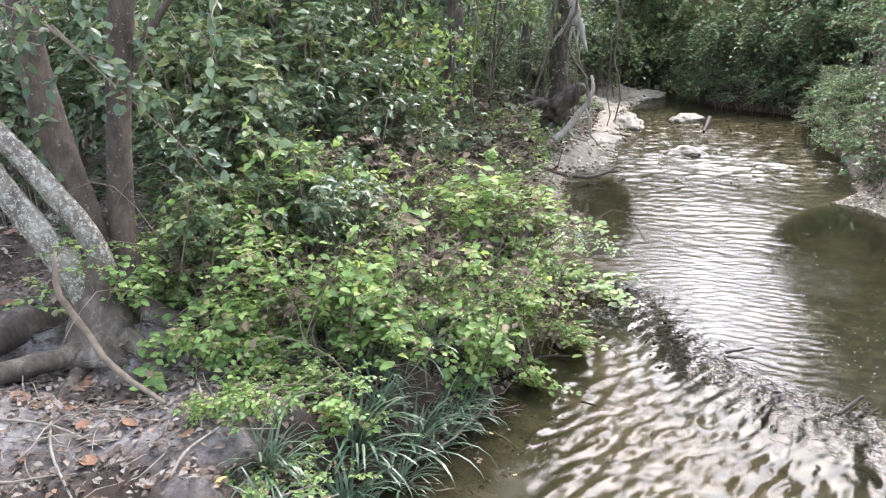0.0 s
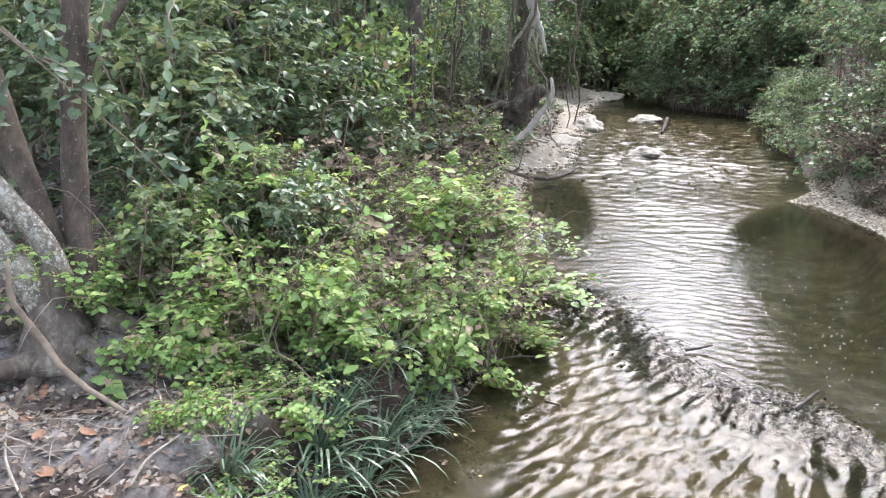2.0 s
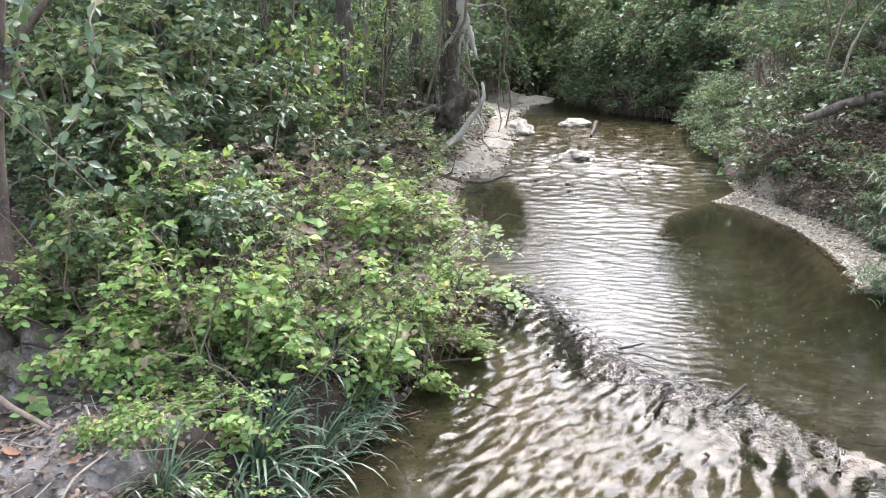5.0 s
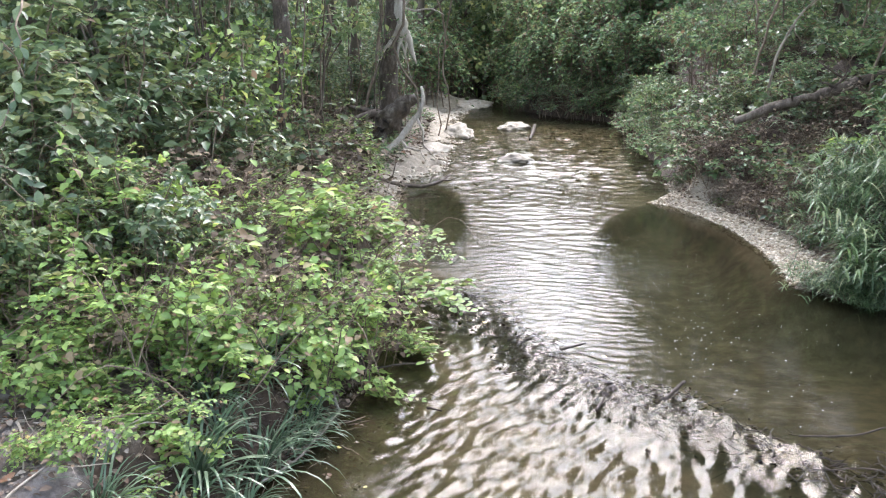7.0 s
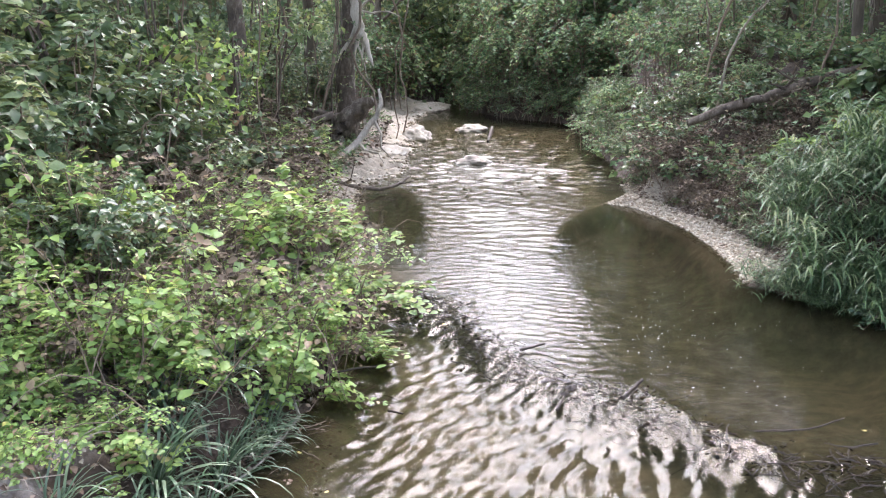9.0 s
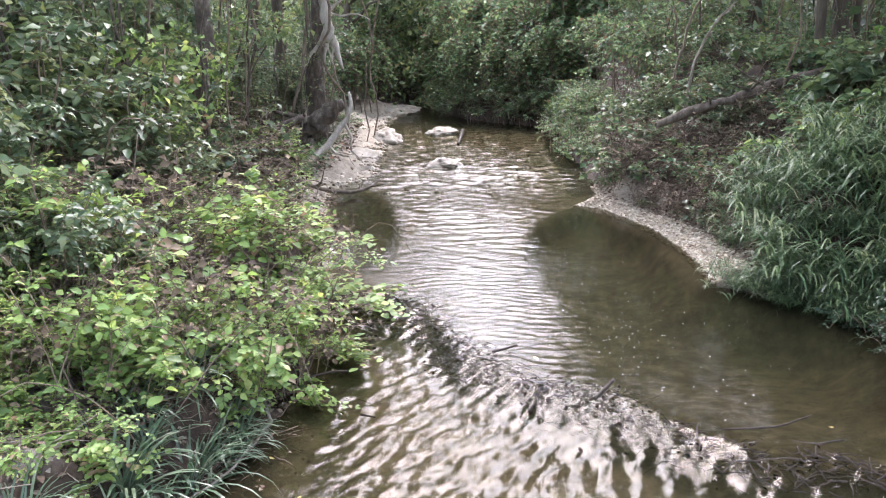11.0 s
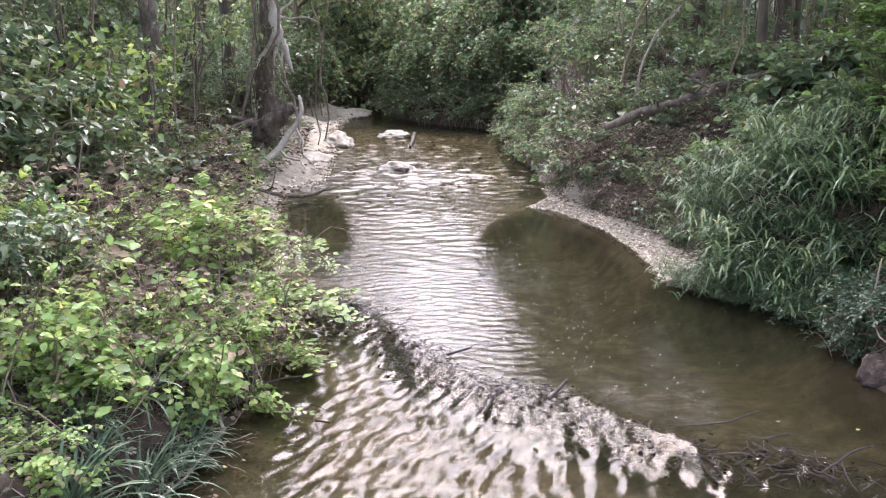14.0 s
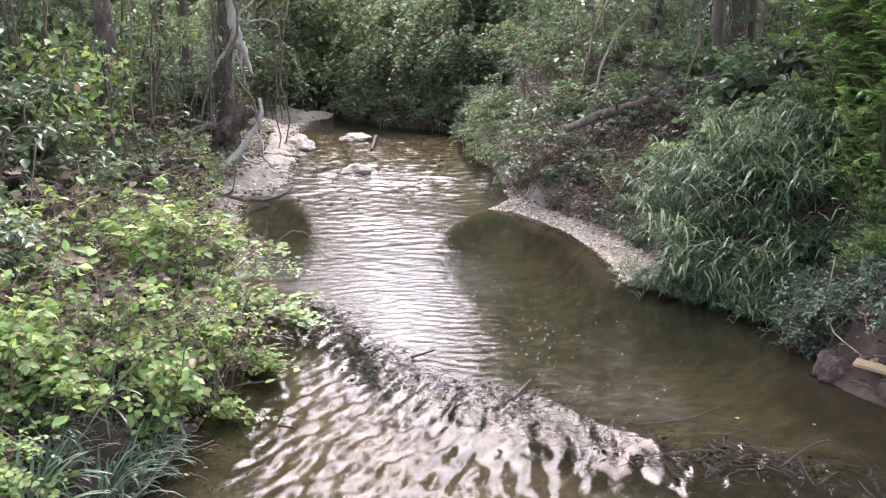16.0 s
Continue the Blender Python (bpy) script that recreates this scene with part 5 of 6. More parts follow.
strap = Stock(*[strap_plant(420 + k) for k in range(3)])
for x, y, s in ((-1.22, 3.85, 0.95), (-1.25, 4.2, 1.05), (-1.0, 4.55, 1.0), (-1.35, 4.75, 1.1), (-0.92, 4.85, 1.0), (-1.1, 5.2, 1.1), (-1.55, 3.6, 0.9), (-1.45, 3.3, 0.8), (-0.85, 5.3, 0.95), (-1.35, 5.5, 1.05), (-0.78, 5.05, 0.9), (-1.0, 4.2, 0.85), (-1.2, 4.5, 1.0)):
    strap.put(x, y, rng.uniform(0, 360), 0.86 * s)


# ---- feathery fronds ----
def fronds(seed, count, length, leaflet):
    r = np.random.default_rng(seed)
    wood, leaves = Geo(), Geo()
    for k in range(count):
        az, tilt, ln = r.uniform(0, 6.283), r.uniform(0.15, 1.1), length * r.uniform(0.6, 1.1)
        d = np.array([np.cos(az), np.sin(az), 0])
        s = np.linspace(0, 1, 10)
        ang = tilt + 1.2 * s ** 1.5
        p = np.stack([np.cumsum(np.sin(ang)) * ln / 10, np.cumsum(np.cos(ang)) * ln / 10], 1)
        ln3 = np.append(r.normal(0, 0.12, 2), 0) + d * p[:, :1] + np.array([0, 0, 1.0]) * p[:, 1:]
        add_tube(wood, ln3[::3], np.linspace(0.005, 0.002, 4), 3, cap=False)
        w = np.linspace(0.15, 0.98, 14)
        lp = np.stack([np.interp(w, s, ln3[:, i]) for i in range(3)], 1)
        t = unit(np.stack([np.interp(w, s, np.gradient(ln3[:, i])) for i in range(3)], 1))
        sd = unit(np.cross(t, [0, 0, 1.0]))
        for sg in (-1, 1):
            add_leaves(leaves, lp, sd * sg + t * 0.45 + np.array([0, 0, -0.15]), unit(np.cross(sd, t) + r.normal(0, 0.15, lp.shape)), leaflet * np.sin(np.pi * np.clip(w * 0.85 + 0.02, 0, 1)), 0.26)
    return wood, leaves


def feathery(seed):
    """A bush of upright stems whose twigs end in sprays of small fronds."""
    r = np.random.default_rng(seed)
    wood, leaves = Geo(), Geo()
    w_, l_ = fronds(seed, 6, 0.36, 0.06)
    fw, ff = np.concatenate(w_.v), np.concatenate(w_.f)
    lv, lf = np.concatenate(l_.v), np.concatenate(l_.f)
    for k in range(11):
        az, out, hi = r.uniform(0, 6.283), r.uniform(0.1, 0.75), r.uniform(0.7, 1.7)
        p = bent(r, np.append(r.normal(0, 0.1, 2), -0.1), (out * np.cos(az), out * np.sin(az), hi), 7, 0.05, 0.04)
        add_tube(wood, p, np.linspace(0.012, 0.004, 7), 5, cap=False)
        for i in (2, 3, 4, 5, 6):
            c = p[i] + np.append(r.normal(0, 0.13, 2), r.uniform(-0.05, 0.1)) * (i < 6)
            add_tube(wood, bent(r, p[i - 1], c, 3, 0, 0.02), (0.005, 0.004, 0.003), 3, cap=False)
            a = r.uniform(0, 6.283)
            m = np.array([(np.cos(a), -np.sin(a), 0), (np.sin(a), np.cos(a), 0), (0, 0, 1.0)]) * r.uniform(0.75, 1.2)
            wood.add(fw @ m.T + c, ff)
            leaves.add(lv @ m.T + c, lf)
    return wood, leaves


ferns = []
for k in range(3):
    thing = tagged(new("feathery_shrub"), "bright green feathery-leaved shrub on the bank", "shrub", "feathery shrubs")
    w_, l_ = feathery(440 + k)
    part("branchwork", w_.mesh("branchwork", TWIG), thing)
    part("foliage", l_.mesh("foliage", LEAF_FERN), thing)
    ferns.append(thing)
ferns = Stock(*ferns)
for x, y, s in ((5.75, 6.6, 0.8), (6.2, 6.2, 0.95), (6.6, 7.0, 1.1), (5.9, 5.7, 0.8), (6.3, 7.2, 1.05), (5.9, 6.35, 0.9), (7.0, 7.6, 1.1), (6.9, 6.4, 1.1), (5.45, 5.7, 0.5), (5.0, 5.75, 0.32), (4.85, 5.95, 0.3), (5.1, 5.4, 0.35), (5.3, 6.3, 0.5), (6.1, 7.7, 0.95), (6.4, 8.3, 1.0), (6.9, 8.6, 1.1), (6.0, 7.1, 0.9), (7.5, 8.4, 1.2), (5.7, 7.0, 0.7), (6.7, 7.8, 1.1)):
    ferns.put(x, y, rng.uniform(0, 360), s)


# ---- wood, stones ----
def limb(name, label, category, points, radii, mat, group="", sides=9, rough=0.08, forks=(), seed=1):
    """A log or stick from a few set points, with side branches."""
    r = np.random.default_rng(seed)
    p = np.array(points, float)
    t = np.linspace(0, 1, len(p))
    u = np.linspace(0, 1, max(10, 4 * len(p)))
    fine = np.stack([np.interp(u, t, p[:, i]) for i in range(3)], 1)
    for _ in range(2):
        fine[1:-1] = (fine[:-2] + 2 * fine[1:-1] + fine[2:]) / 4
    rad = np.interp(u, np.linspace(0, 1, len(radii)), radii)
    fine[1:-1] += r.normal(0, 1, fine[1:-1].shape) * rad[1:-1, None] * 0.15
    thing = tagged(new(name), label, category, group)
    thing.location = p[0]
    g = Geo()
    add_tube(g, fine - p[0], rad, sides, rough, r)
    part("stem", g.mesh("stem", mat), thing)
    for a, d, r0 in forks:
        g = Geo()
        s = np.array([np.interp(a, u, fine[:, i]) for i in range(3)]) - p[0]
        add_tube(g, bent(r, s, s + np.array(d), 7, 0.0, 0.08), np.linspace(r0, r0 * 0.25, 7), 6, rough, r)
        part("branch", g.mesh("branch", mat), thing)
    return thing


def boulder(name, label, x, y, z, sx, sy, sz, mat, seed, turn=0.0, group="", category="rock"):
    bm = bmesh.new()
    bmesh.ops.create_icosphere(bm, subdivisions=4, radius=1)
    for v in bm.verts:
        c = v.co.copy()
        q = c * 1.3 + Vector((seed * 3.7, 0, 0))
        k = 1 + 0.34 * noise.noise(q) + 0.2 * noise.noise(q * 2.6) + 0.09 * noise.noise(q * 7) + 0.04 * noise.noise(q * 15)
        v.co = c * k
        v.co.z = max(v.co.z, -0.55)
    bmesh.ops.scale(bm, vec=(sx, sy, sz), verts=bm.verts)
    for f in bm.faces:
        f.smooth = True
    me = bpy.data.meshes.new(name)
    bm.to_mesh(me)
    bm.free()
    me.materials.append(mat)
    ob = tagged(new(name, me), label, category, group)
    ob.matrix_basis = pose(x, y, z, 0, 0, turn)
    return ob


boulder("boulder", "pale limestone boulder breaking the riffle", 2.85, 25.9, 0.1, 0.5, 0.45, 0.2, ROCK, 1, 20, "rocks in the stream")
boulder("boulder", "flat pale limestone rock awash in the riffle", 2.0, 18.2, 0.1, 0.36, 0.42, 0.16, ROCK, 2, 60, "rocks in the stream")
boulder("boulder", "pale sandy rock at the water's edge", 1.0, 23.9, 0.12, 0.4, 0.9, 0.3, ROCK, 3, 10, "rocks in the stream")
boulder("boulder", "low pale rock just under the surface", 2.6, 16.2, 0.04, 0.45, 0.3, 0.1, ROCK, 4, 0, "rocks in the stream")
boulder("boulder", "flat pale rock shelf on the shore", 1.9, 36.0, 0.1, 1.0, 2.2, 0.22, ROCK, 5, -15, "rocks in the stream")
boulder("boulder", "low tan rock shelf on the shore", 0.15, 19.5, 0.12, 0.45, 1.1, 0.2, ROCK, 6, -10, "rocks in the stream")
boulder("bank_stone", "brown damp stone ledge at the foot of the bank", 4.28, 5.28, 0.13, 0.2, 0.16, 0.18, ROCK_DARK, 7, 10)
boulder("bank_stone", "small brown damp stone under the board", 4.4, 4.72, 0.16, 0.26, 0.2, 0.15, ROCK_DARK, 9, 50)
limb("driftwood_log", "bleached curved driftwood limb leaning up from the shore", "log", ((-0.97, 15.97, 0.36), (-0.52, 16.19, 0.72), (-0.17, 16.3, 1.15), (0.02, 16.4, 1.52), (-0.03, 16.5, 1.8)), (0.085, 0.07, 0.055, 0.045, 0.025), BLEACHED, forks=((0.55, (0.35, -0.3, -0.75), 0.035), (0.3, (0.5, -0.5, -0.35), 0.03)))
limb("broken_stump", "dark rotten broken stump among roots", "stump", ((-1.1, 18.0, 0.6), (-0.7, 17.9, 1.15), (-0.15, 17.8, 1.5)), (0.28, 0.24, 0.1), BARK_BROWN, rough=0.2, forks=((0.5, (-0.9, -0.2, 0.25), 0.12), (0.2, (-0.6, -0.8, -0.1), 0.09)), seed=3)
limb("dead_branch", "dark dead branch lying across the sandy shore", "branch", ((-0.95, 13.9, 0.45), (-0.45, 14.05, 0.27), (0.0, 14.2, 0.2), (0.3, 14.6, 0.22), (0.5, 14.9, 0.32)), (0.025, 0.035, 0.032, 0.026, 0.012), BARK_DARK, seed=5, forks=((0.35, (-0.15, -0.35, -0.12), 0.018), (0.6, (0.1, 0.4, 0.2), 0.014), (0.2, (0.1, -0.1, 0.5), 0.014), (0.75, (0.3, -0.05, 0.05), 0.012)))
limb("dead_branch", "grey dead log on the forest floor", "branch", ((-2.4, 15.2, 1.0), (-1.6, 15.6, 1.1), (-0.9, 16.0, 1.35)), (0.08, 0.08, 0.06), BARK_BROWN, seed=6)
limb("fallen_log", "long grey fallen log lying on the bank among scrub", "log", ((4.51, 12.08, 1.47), (4.98, 11.89, 1.7), (5.5, 11.66, 1.89), (5.85, 11.49, 2.02), (6.33, 11.23, 2.21), (6.73, 11.0, 2.37)), (0.05, 0.075, 0.06, 0.085, 0.065, 0.045), BARK_BROWN, seed=7, forks=((0.5, (0.1, -0.2, 0.3), 0.025), (0.62, (-0.5, 0.1, 0.3), 0.025), (0.3, (-0.3, -0.4, 0.2), 0.02), (0.55, (-0.35, -0.1, 0.12), 0.03)))
limb("stick", "dark wet stick lying in the riffle beside a boulder", "stick", ((2.9, 22.6, 0.12), (3.2, 24.4, 0.14), (3.5, 26.2, 0.17)), (0.03, 0.05, 0.06), WETWOOD, seed=8)
limb("bank_root", "pale crooked root hanging over the bank edge", "root", ((-0.82, 5.62, 0.3), (-0.66, 5.5, 0.2), (-0.6, 5.36, 0.08), (-0.57, 5.22, 0.13), (-0.66, 5.08, 0.06), (-0.64, 4.95, 0.12), (-0.75, 4.8, 0.06), (-0.74, 4.66, 0.1), (-0.86, 4.52, 0.06), (-0.99, 4.26, 0.1)), (0.006, 0.01, 0.011, 0.008, 0.01, 0.008, 0.006, 0.004), GREYLOG, seed=9)
limb("fallen_log", "grey fallen log half sunk in the bank soil", "log", ((-3.75, 3.85, 0.72), (-3.58, 4.2, 0.74), (-3.4, 4.7, 0.72), (-3.3, 5.0, 0.7)), (0.11, 0.12, 0.11, 0.08), BARK_BROWN, seed=10)
limb("fallen_log", "long grey root-like log on bare soil", "log", ((-3.4, 3.6, 0.64), (-3.13, 4.02, 0.66), (-2.92, 4.38, 0.66)), (0.06, 0.065, 0.06), BARK_BROWN, seed=11)
limb("liana", "bare grey vine bending down beside the tree foot", "vine", ((-3.0, 4.15, 1.3), (-2.96, 4.08, 1.08), (-2.85, 4.15, 0.85), (-2.6, 3.98, 0.7), (-2.14, 3.72, 0.64)), (0.014, 0.02, 0.022, 0.02, 0.012), TWIG, seed=12)
limb("bare_branch", "straight thin bare branch leaning across the tree trunks", "branch", ((-3.5, 4.4, 2.75), (-3.2, 4.6, 2.59), (-2.93, 4.8, 2.23), (-2.57, 5.0, 1.8), (-2.4, 5.08, 1.56)), (0.007, 0.007, 0.006, 0.005, 0.003), TWIG, seed=13, forks=((0.3, (-0.15, -0.05, -0.12), 0.005), (0.6, (-0.1, 0, -0.2), 0.005)))
limb("hanging_dead_branch", "bleached splintered branch hanging from a tree", "branch", ((-0.62, 18.3, 4.2), (-0.5, 18.25, 3.5), (-0.42, 18.2, 2.95), (-0.3, 18.2, 2.7), (-0.14, 18.2, 2.2)), (0.1, 0.1, 0.12, 0.08, 0.015), BLEACHED, rough=0.18, seed=14, forks=((0.55, (-0.14, -0.05, -0.75), 0.05), (0.6, (0.02, -0.05, -0.55), 0.045), (0.5, (-0.3, -0.05, -0.45), 0.05), (0.35, (0.55, -0.1, 0.55), 0.035), (0.3, (0.95, -0.1, -0.2), 0.03), (0.45, (0.2, -0.05, -1.2), 0.03), (0.4, (-0.5, 0, -1.0), 0.045)))
limb("dead_shrub", "pale bare dead stem rising from the bank scrub", "branch", ((5.3, 13.0, 1.3), (5.38, 12.93, 2.39), (5.64, 12.81, 3.0), (5.91, 12.69, 3.3)), (0.022, 0.02, 0.016, 0.01), DEADWOOD, seed=15, forks=((0.6, (0.15, 0, -0.4), 0.01), (0.75, (0.35, 0.1, 0.2), 0.01)))
for pts, sd in ((((-2.76, 3.66), (-2.5, 3.25), (-2.09, 2.91)), 1), (((-2.17, 4.14), (-2.0, 3.85), (-1.89, 3.61)), 2), (((-1.85, 3.2), (-1.87, 3.4), (-1.75, 3.58)), 3), (((-2.95, 3.3), (-2.62, 3.45), (-2.3, 3.4)), 4), (((-2.3, 4.21), (-2.0, 4.12), (-1.66, 4.0)), 5), (((-2.9, 3.1), (-2.6, 3.0), (-2.4, 3.15)), 6), (((-2.0, 2.9), (-1.7, 3.05), (-1.5, 3.3)), 7)):
    p3 = [(x, y, float(ground_z(x, y)) + 0.018 + 0.03 * (k == 1)) for k, (x, y) in enumerate(pts)]
    limb("twig", "bare grey twig lying on the bank soil", "twig", p3, (0.008, 0.007, 0.004), DEADWOOD, "twigs on the soil", 6, 0.1, seed=30 + sd)

# ---- litter, debris and small things ----
def strewn(seed, count, where, size, slim, lift, form=LEAF_PLAIN, tilt=0.25):
    """Flat pieces lying on the ground; where(r) gives x, y."""
    r = np.random.default_rng(seed)
    xy = np.array([where(r) for _ in range(count)])
    z = ground_z(xy[:, 0], xy[:, 1]) + r.uniform(0.004, lift, count)
    g = Geo()
    a = r.uniform(0, 6.283, count)
    add_leaves(g, np.column_stack([xy, z]), np.column_stack([np.cos(a), np.sin(a), r.normal(0, tilt, count)]), unit(np.column_stack([r.normal(0, tilt, count), r.normal(0, tilt, count), np.ones(count)])), size * r.uniform(0.5, 1.25, count), slim, form)
    return g


def sticks(seed, count, where, longest, thick, zf, tilt=0.15):
    r = np.random.default_rng(seed)
    g = Geo()
    for k in range(count):
        x, y = where(r)
        a, ln = r.uniform(0, 6.283), longest * r.uniform(0.25, 1) ** 1.5
        d = np.array([np.cos(a), np.sin(a), r.normal(0, tilt)]) * ln / 2
        c = np.array([x, y, zf(x, y) + r.uniform(-0.02, 0.02)])
        rad = thick * r.uniform(0.4, 1.2)
        add_tube(g, bent(r, c - d, c + d, 5, 0, 0.07), (rad, rad, rad * 0.9, rad * 0.7, rad * 0.4), 5, cap=True)
    return g


def near_bank(r):
    y = r.uniform(2.2, 6.6)
    return left_of(y) + 0.02 - r.uniform(0, 4.6), y


def wood_floor(r):
    y = r.uniform(7.5, 26)
    return left_of(y) - 0.7 - r.uniform(0, 1) ** 1.2 * 9, y


def right_floor(r):
    y = r.uniform(4, 26)
    return right_of(y) + 0.45 + (0.45 if 8.5 < y < 13.5 else 0) + r.uniform(0, 5), y


tagged(new("leaf_litter", strewn(51, 12000, near_bank, 0.048, 0.33, 0.03, LEAF_FINE, tilt=0.35).mesh("leaf_litter", LITTER)), "dry brown and grey leaf litter on the near bank", "leaf litter", kind="stuff")
tagged(new("forest_litter", strewn(52, 12000, wood_floor, 0.13, 0.34, 0.06, tilt=0.4).mesh("forest_litter", LITTER)), "brown leaf litter on the forest floor", "leaf litter", kind="stuff")
tagged(new("bank_litter", strewn(53, 3500, right_floor, 0.1, 0.34, 0.05, tilt=0.4).mesh("bank_litter", LITTER)), "brown leaf litter under the bank scrub", "leaf litter", kind="stuff")
tagged(new("twig_litter", sticks(54, 900, near_bank, 0.6, 0.004, lambda x, y: float(ground_z(x, y)) + 0.012, 0.08).mesh("twig_litter", DEADWOOD)), "grey dry twigs scattered over the soil", "twigs", kind="stuff")
tagged(new("forest_twigs", sticks(55, 520, wood_floor, 1.3, 0.011, lambda x, y: float(ground_z(x, y)) + 0.12, 0.25).mesh("forest_twigs", DEADWOOD)), "fallen grey twigs among the undergrowth", "twigs", kind="stuff")



def bar_slope(r):
    y = r.uniform(7.8, 14.5)
    return right_of(y) + 0.4 + abs(r.normal(0, 0.6)), y


tagged(new("slope_litter", strewn(56, 2600, bar_slope, 0.075, 0.34, 0.05, tilt=0.5).mesh("slope_litter", LITTER)), "brown dead leaves on the slope above the gravel", "leaf litter", kind="stuff")
tagged(new("slope_twigs", sticks(57, 260, bar_slope, 0.9, 0.006, lambda x, y: float(ground_z(x, y)) + 0.1, 0.5).mesh("slope_twigs", TWIG)), "brown dead twigs tangled on the slope above the gravel", "twigs", kind="stuff")
sr = np.random.default_rng(58)
for k in range(30):
    y = sr.uniform(9.2, 15)
    dry.put(float(right_of(y)) + sr.uniform(0.5, 2.0), y, sr.uniform(0, 360), sr.uniform(0.5, 0.8))


def canes(seed, count):
    """Long bare arching canes among the brambles."""
    r = np.random.default_rng(seed)
    g = Geo()
    for k in range(count):
        y = r.uniform(4.4, 9.5)
        x = left_of(y) - 0.1 - r.uniform(0, 1.9)
        a, ln, hi = r.uniform(0, 6.283), r.uniform(0.5, 1.5), r.uniform(0.3, 1.0)
        s = np.linspace(0, 1, 9)[:, None]
        p = np.array([x, y, float(ground_z(x, y))]) + np.array([np.cos(a), np.sin(a), 0]) * ln * s + np.array([0, 0, 1.0]) * hi * np.sin(np.pi * 0.8 * s)
        add_tube(g, p + np.cumsum(r.normal(0, 0.012, p.shape), 0), np.linspace(0.005, 0.0015, 9), 5)
    return g


for k in range(60):
    tagged(new("bramble_cane", canes(600 + k, 1).mesh("bramble_cane", TWIG)), "long bare grey-brown cane arching through the bramble", "cane", "canes in the bramble")


def foot_of_bank(r):
    y = r.uniform(3.8, 6.6)
    return right_of(y) + 0.05 + r.uniform(0, 0.9), y


tagged(new("foot_litter", strewn(63, 900, foot_of_bank, 0.05, 0.36, 0.04, LEAF_FINE, tilt=0.5).mesh("foot_litter", DRY)), "dark brown dead leaves at the foot of the bank", "leaf litter", kind="stuff")
tagged(new("root_strands", sticks(64, 420, foot_of_bank, 0.5, 0.004, lambda x, y: float(ground_z(x, y)) + 0.02, 0.6).mesh("root_strands", TWIG)), "brown hair roots and twigs hanging from the bank foot", "roots", kind="stuff")

def on_mud(r):
    y = r.uniform(3.4, 6.0)
    return left_of(y) + r.uniform(0.0, 0.55), y


tagged(new("mud_litter", strewn(65, 260, on_mud, 0.04, 0.36, 0.02, LEAF_FINE, tilt=0.3).mesh("mud_litter", LITTER)), "brown dead leaves stuck on the wet mud", "leaf litter", kind="stuff")
tagged(new("mud_twigs", sticks(66, 70, on_mud, 0.3, 0.0035, lambda x, y: float(ground_z(x, y)) + 0.012, 0.15).mesh("mud_twigs", TWIG)), "thin brown twigs on the wet mud", "twigs", kind="stuff")

# russet leaves one by one
lr = np.random.default_rng(61)
leaf_meshes = []
for k in range(5):
    g = Geo()
    t, f = LEAF_ROUND
    v = t * np.array([0.36, 1, 1.0]) + np.array([0, -0.5, 0])
    v[:, 2] += 0.3 * v[:, 1] ** 2 * lr.uniform(0.2, 1.3) + lr.normal(0, 0.025, len(v)) + 0.03
    g.add(v * 0.13, f)
    leaf_meshes.append(g.mesh("fallen_leaf", YELLOW if k == 4 else RUSSET))
for k in range(84):
    if k < 52:
        x, y = lr.uniform(-3.3, -1.5), lr.uniform(2.6, 4.7)
    else:
        x, y = lr.uniform(-4.5, -2.6), lr.uniform(4.6, 7.0)
    i = int(lr.integers(0, 40)) % 9
    yellow = i >= 8
    ob = tagged(new("fallen_leaf", leaf_meshes[4 if yellow else i % 4]), "yellow fallen leaf on the bank soil" if yellow else "curled russet fallen leaf on the bank soil", "leaf", "fallen leaves")
    s = lr.uniform(0.4, 0.9) * (0.7 if yellow else 1)
    ob.matrix_basis = pose(x, y, float(ground_z(x, y)) + 0.012, lr.uniform(-14, 14), lr.uniform(-14, 14), lr.uniform(0, 360)) @ Matrix.Scale(s, 4)


# debris dam
def on_dam(r):
    while True:
        x = r.uniform(0.15, 3.4)
        thick = 0.95 if x < 0.9 else (0.75 if x < 2.3 else 0.12)
        if r.random() < thick:
            break
    return x + r.normal(0, 0.1), float(np.interp(x, DAM[:, 0], DAM[:, 1])) + (-0.72 * r.uniform(0, 1) ** 1.5 + r.normal(0.03, 0.06) if x < 2.0 else r.normal(-0.2, 0.11))


def afloat(x, y):
    return float(water_level(x, y)) - 0.004


tagged(new("debris_sticks", sticks(71, 1300, on_dam, 0.2, 0.0038, lambda x, y: afloat(x, y) - 0.008, 0.25).mesh("debris_sticks", WETWOOD)), "soaked dark sticks caught along the little dam", "debris", kind="stuff")
dr_ = np.random.default_rng(72)
g = Geo()
pts = np.array([on_dam(dr_) for _ in range(1000)])
zz = water_level(pts[:, 0], pts[:, 1]) + dr_.uniform(-0.06, 0.0, 1000)
add_leaves(g, np.column_stack([pts, zz]), dr_.normal(0, 1, (1000, 3)) * np.array([1, 1, 0.5]), unit(np.array([0, 0, 1.0]) + dr_.normal(0, 0.6, (1000, 3))), 0.042 * dr_.uniform(0.4, 1.3, 1000), 0.36)
tagged(new("debris_leaves", g.mesh("debris_leaves", DEBRIS)), "black soaked leaves heaped along the little dam", "debris", kind="stuff")
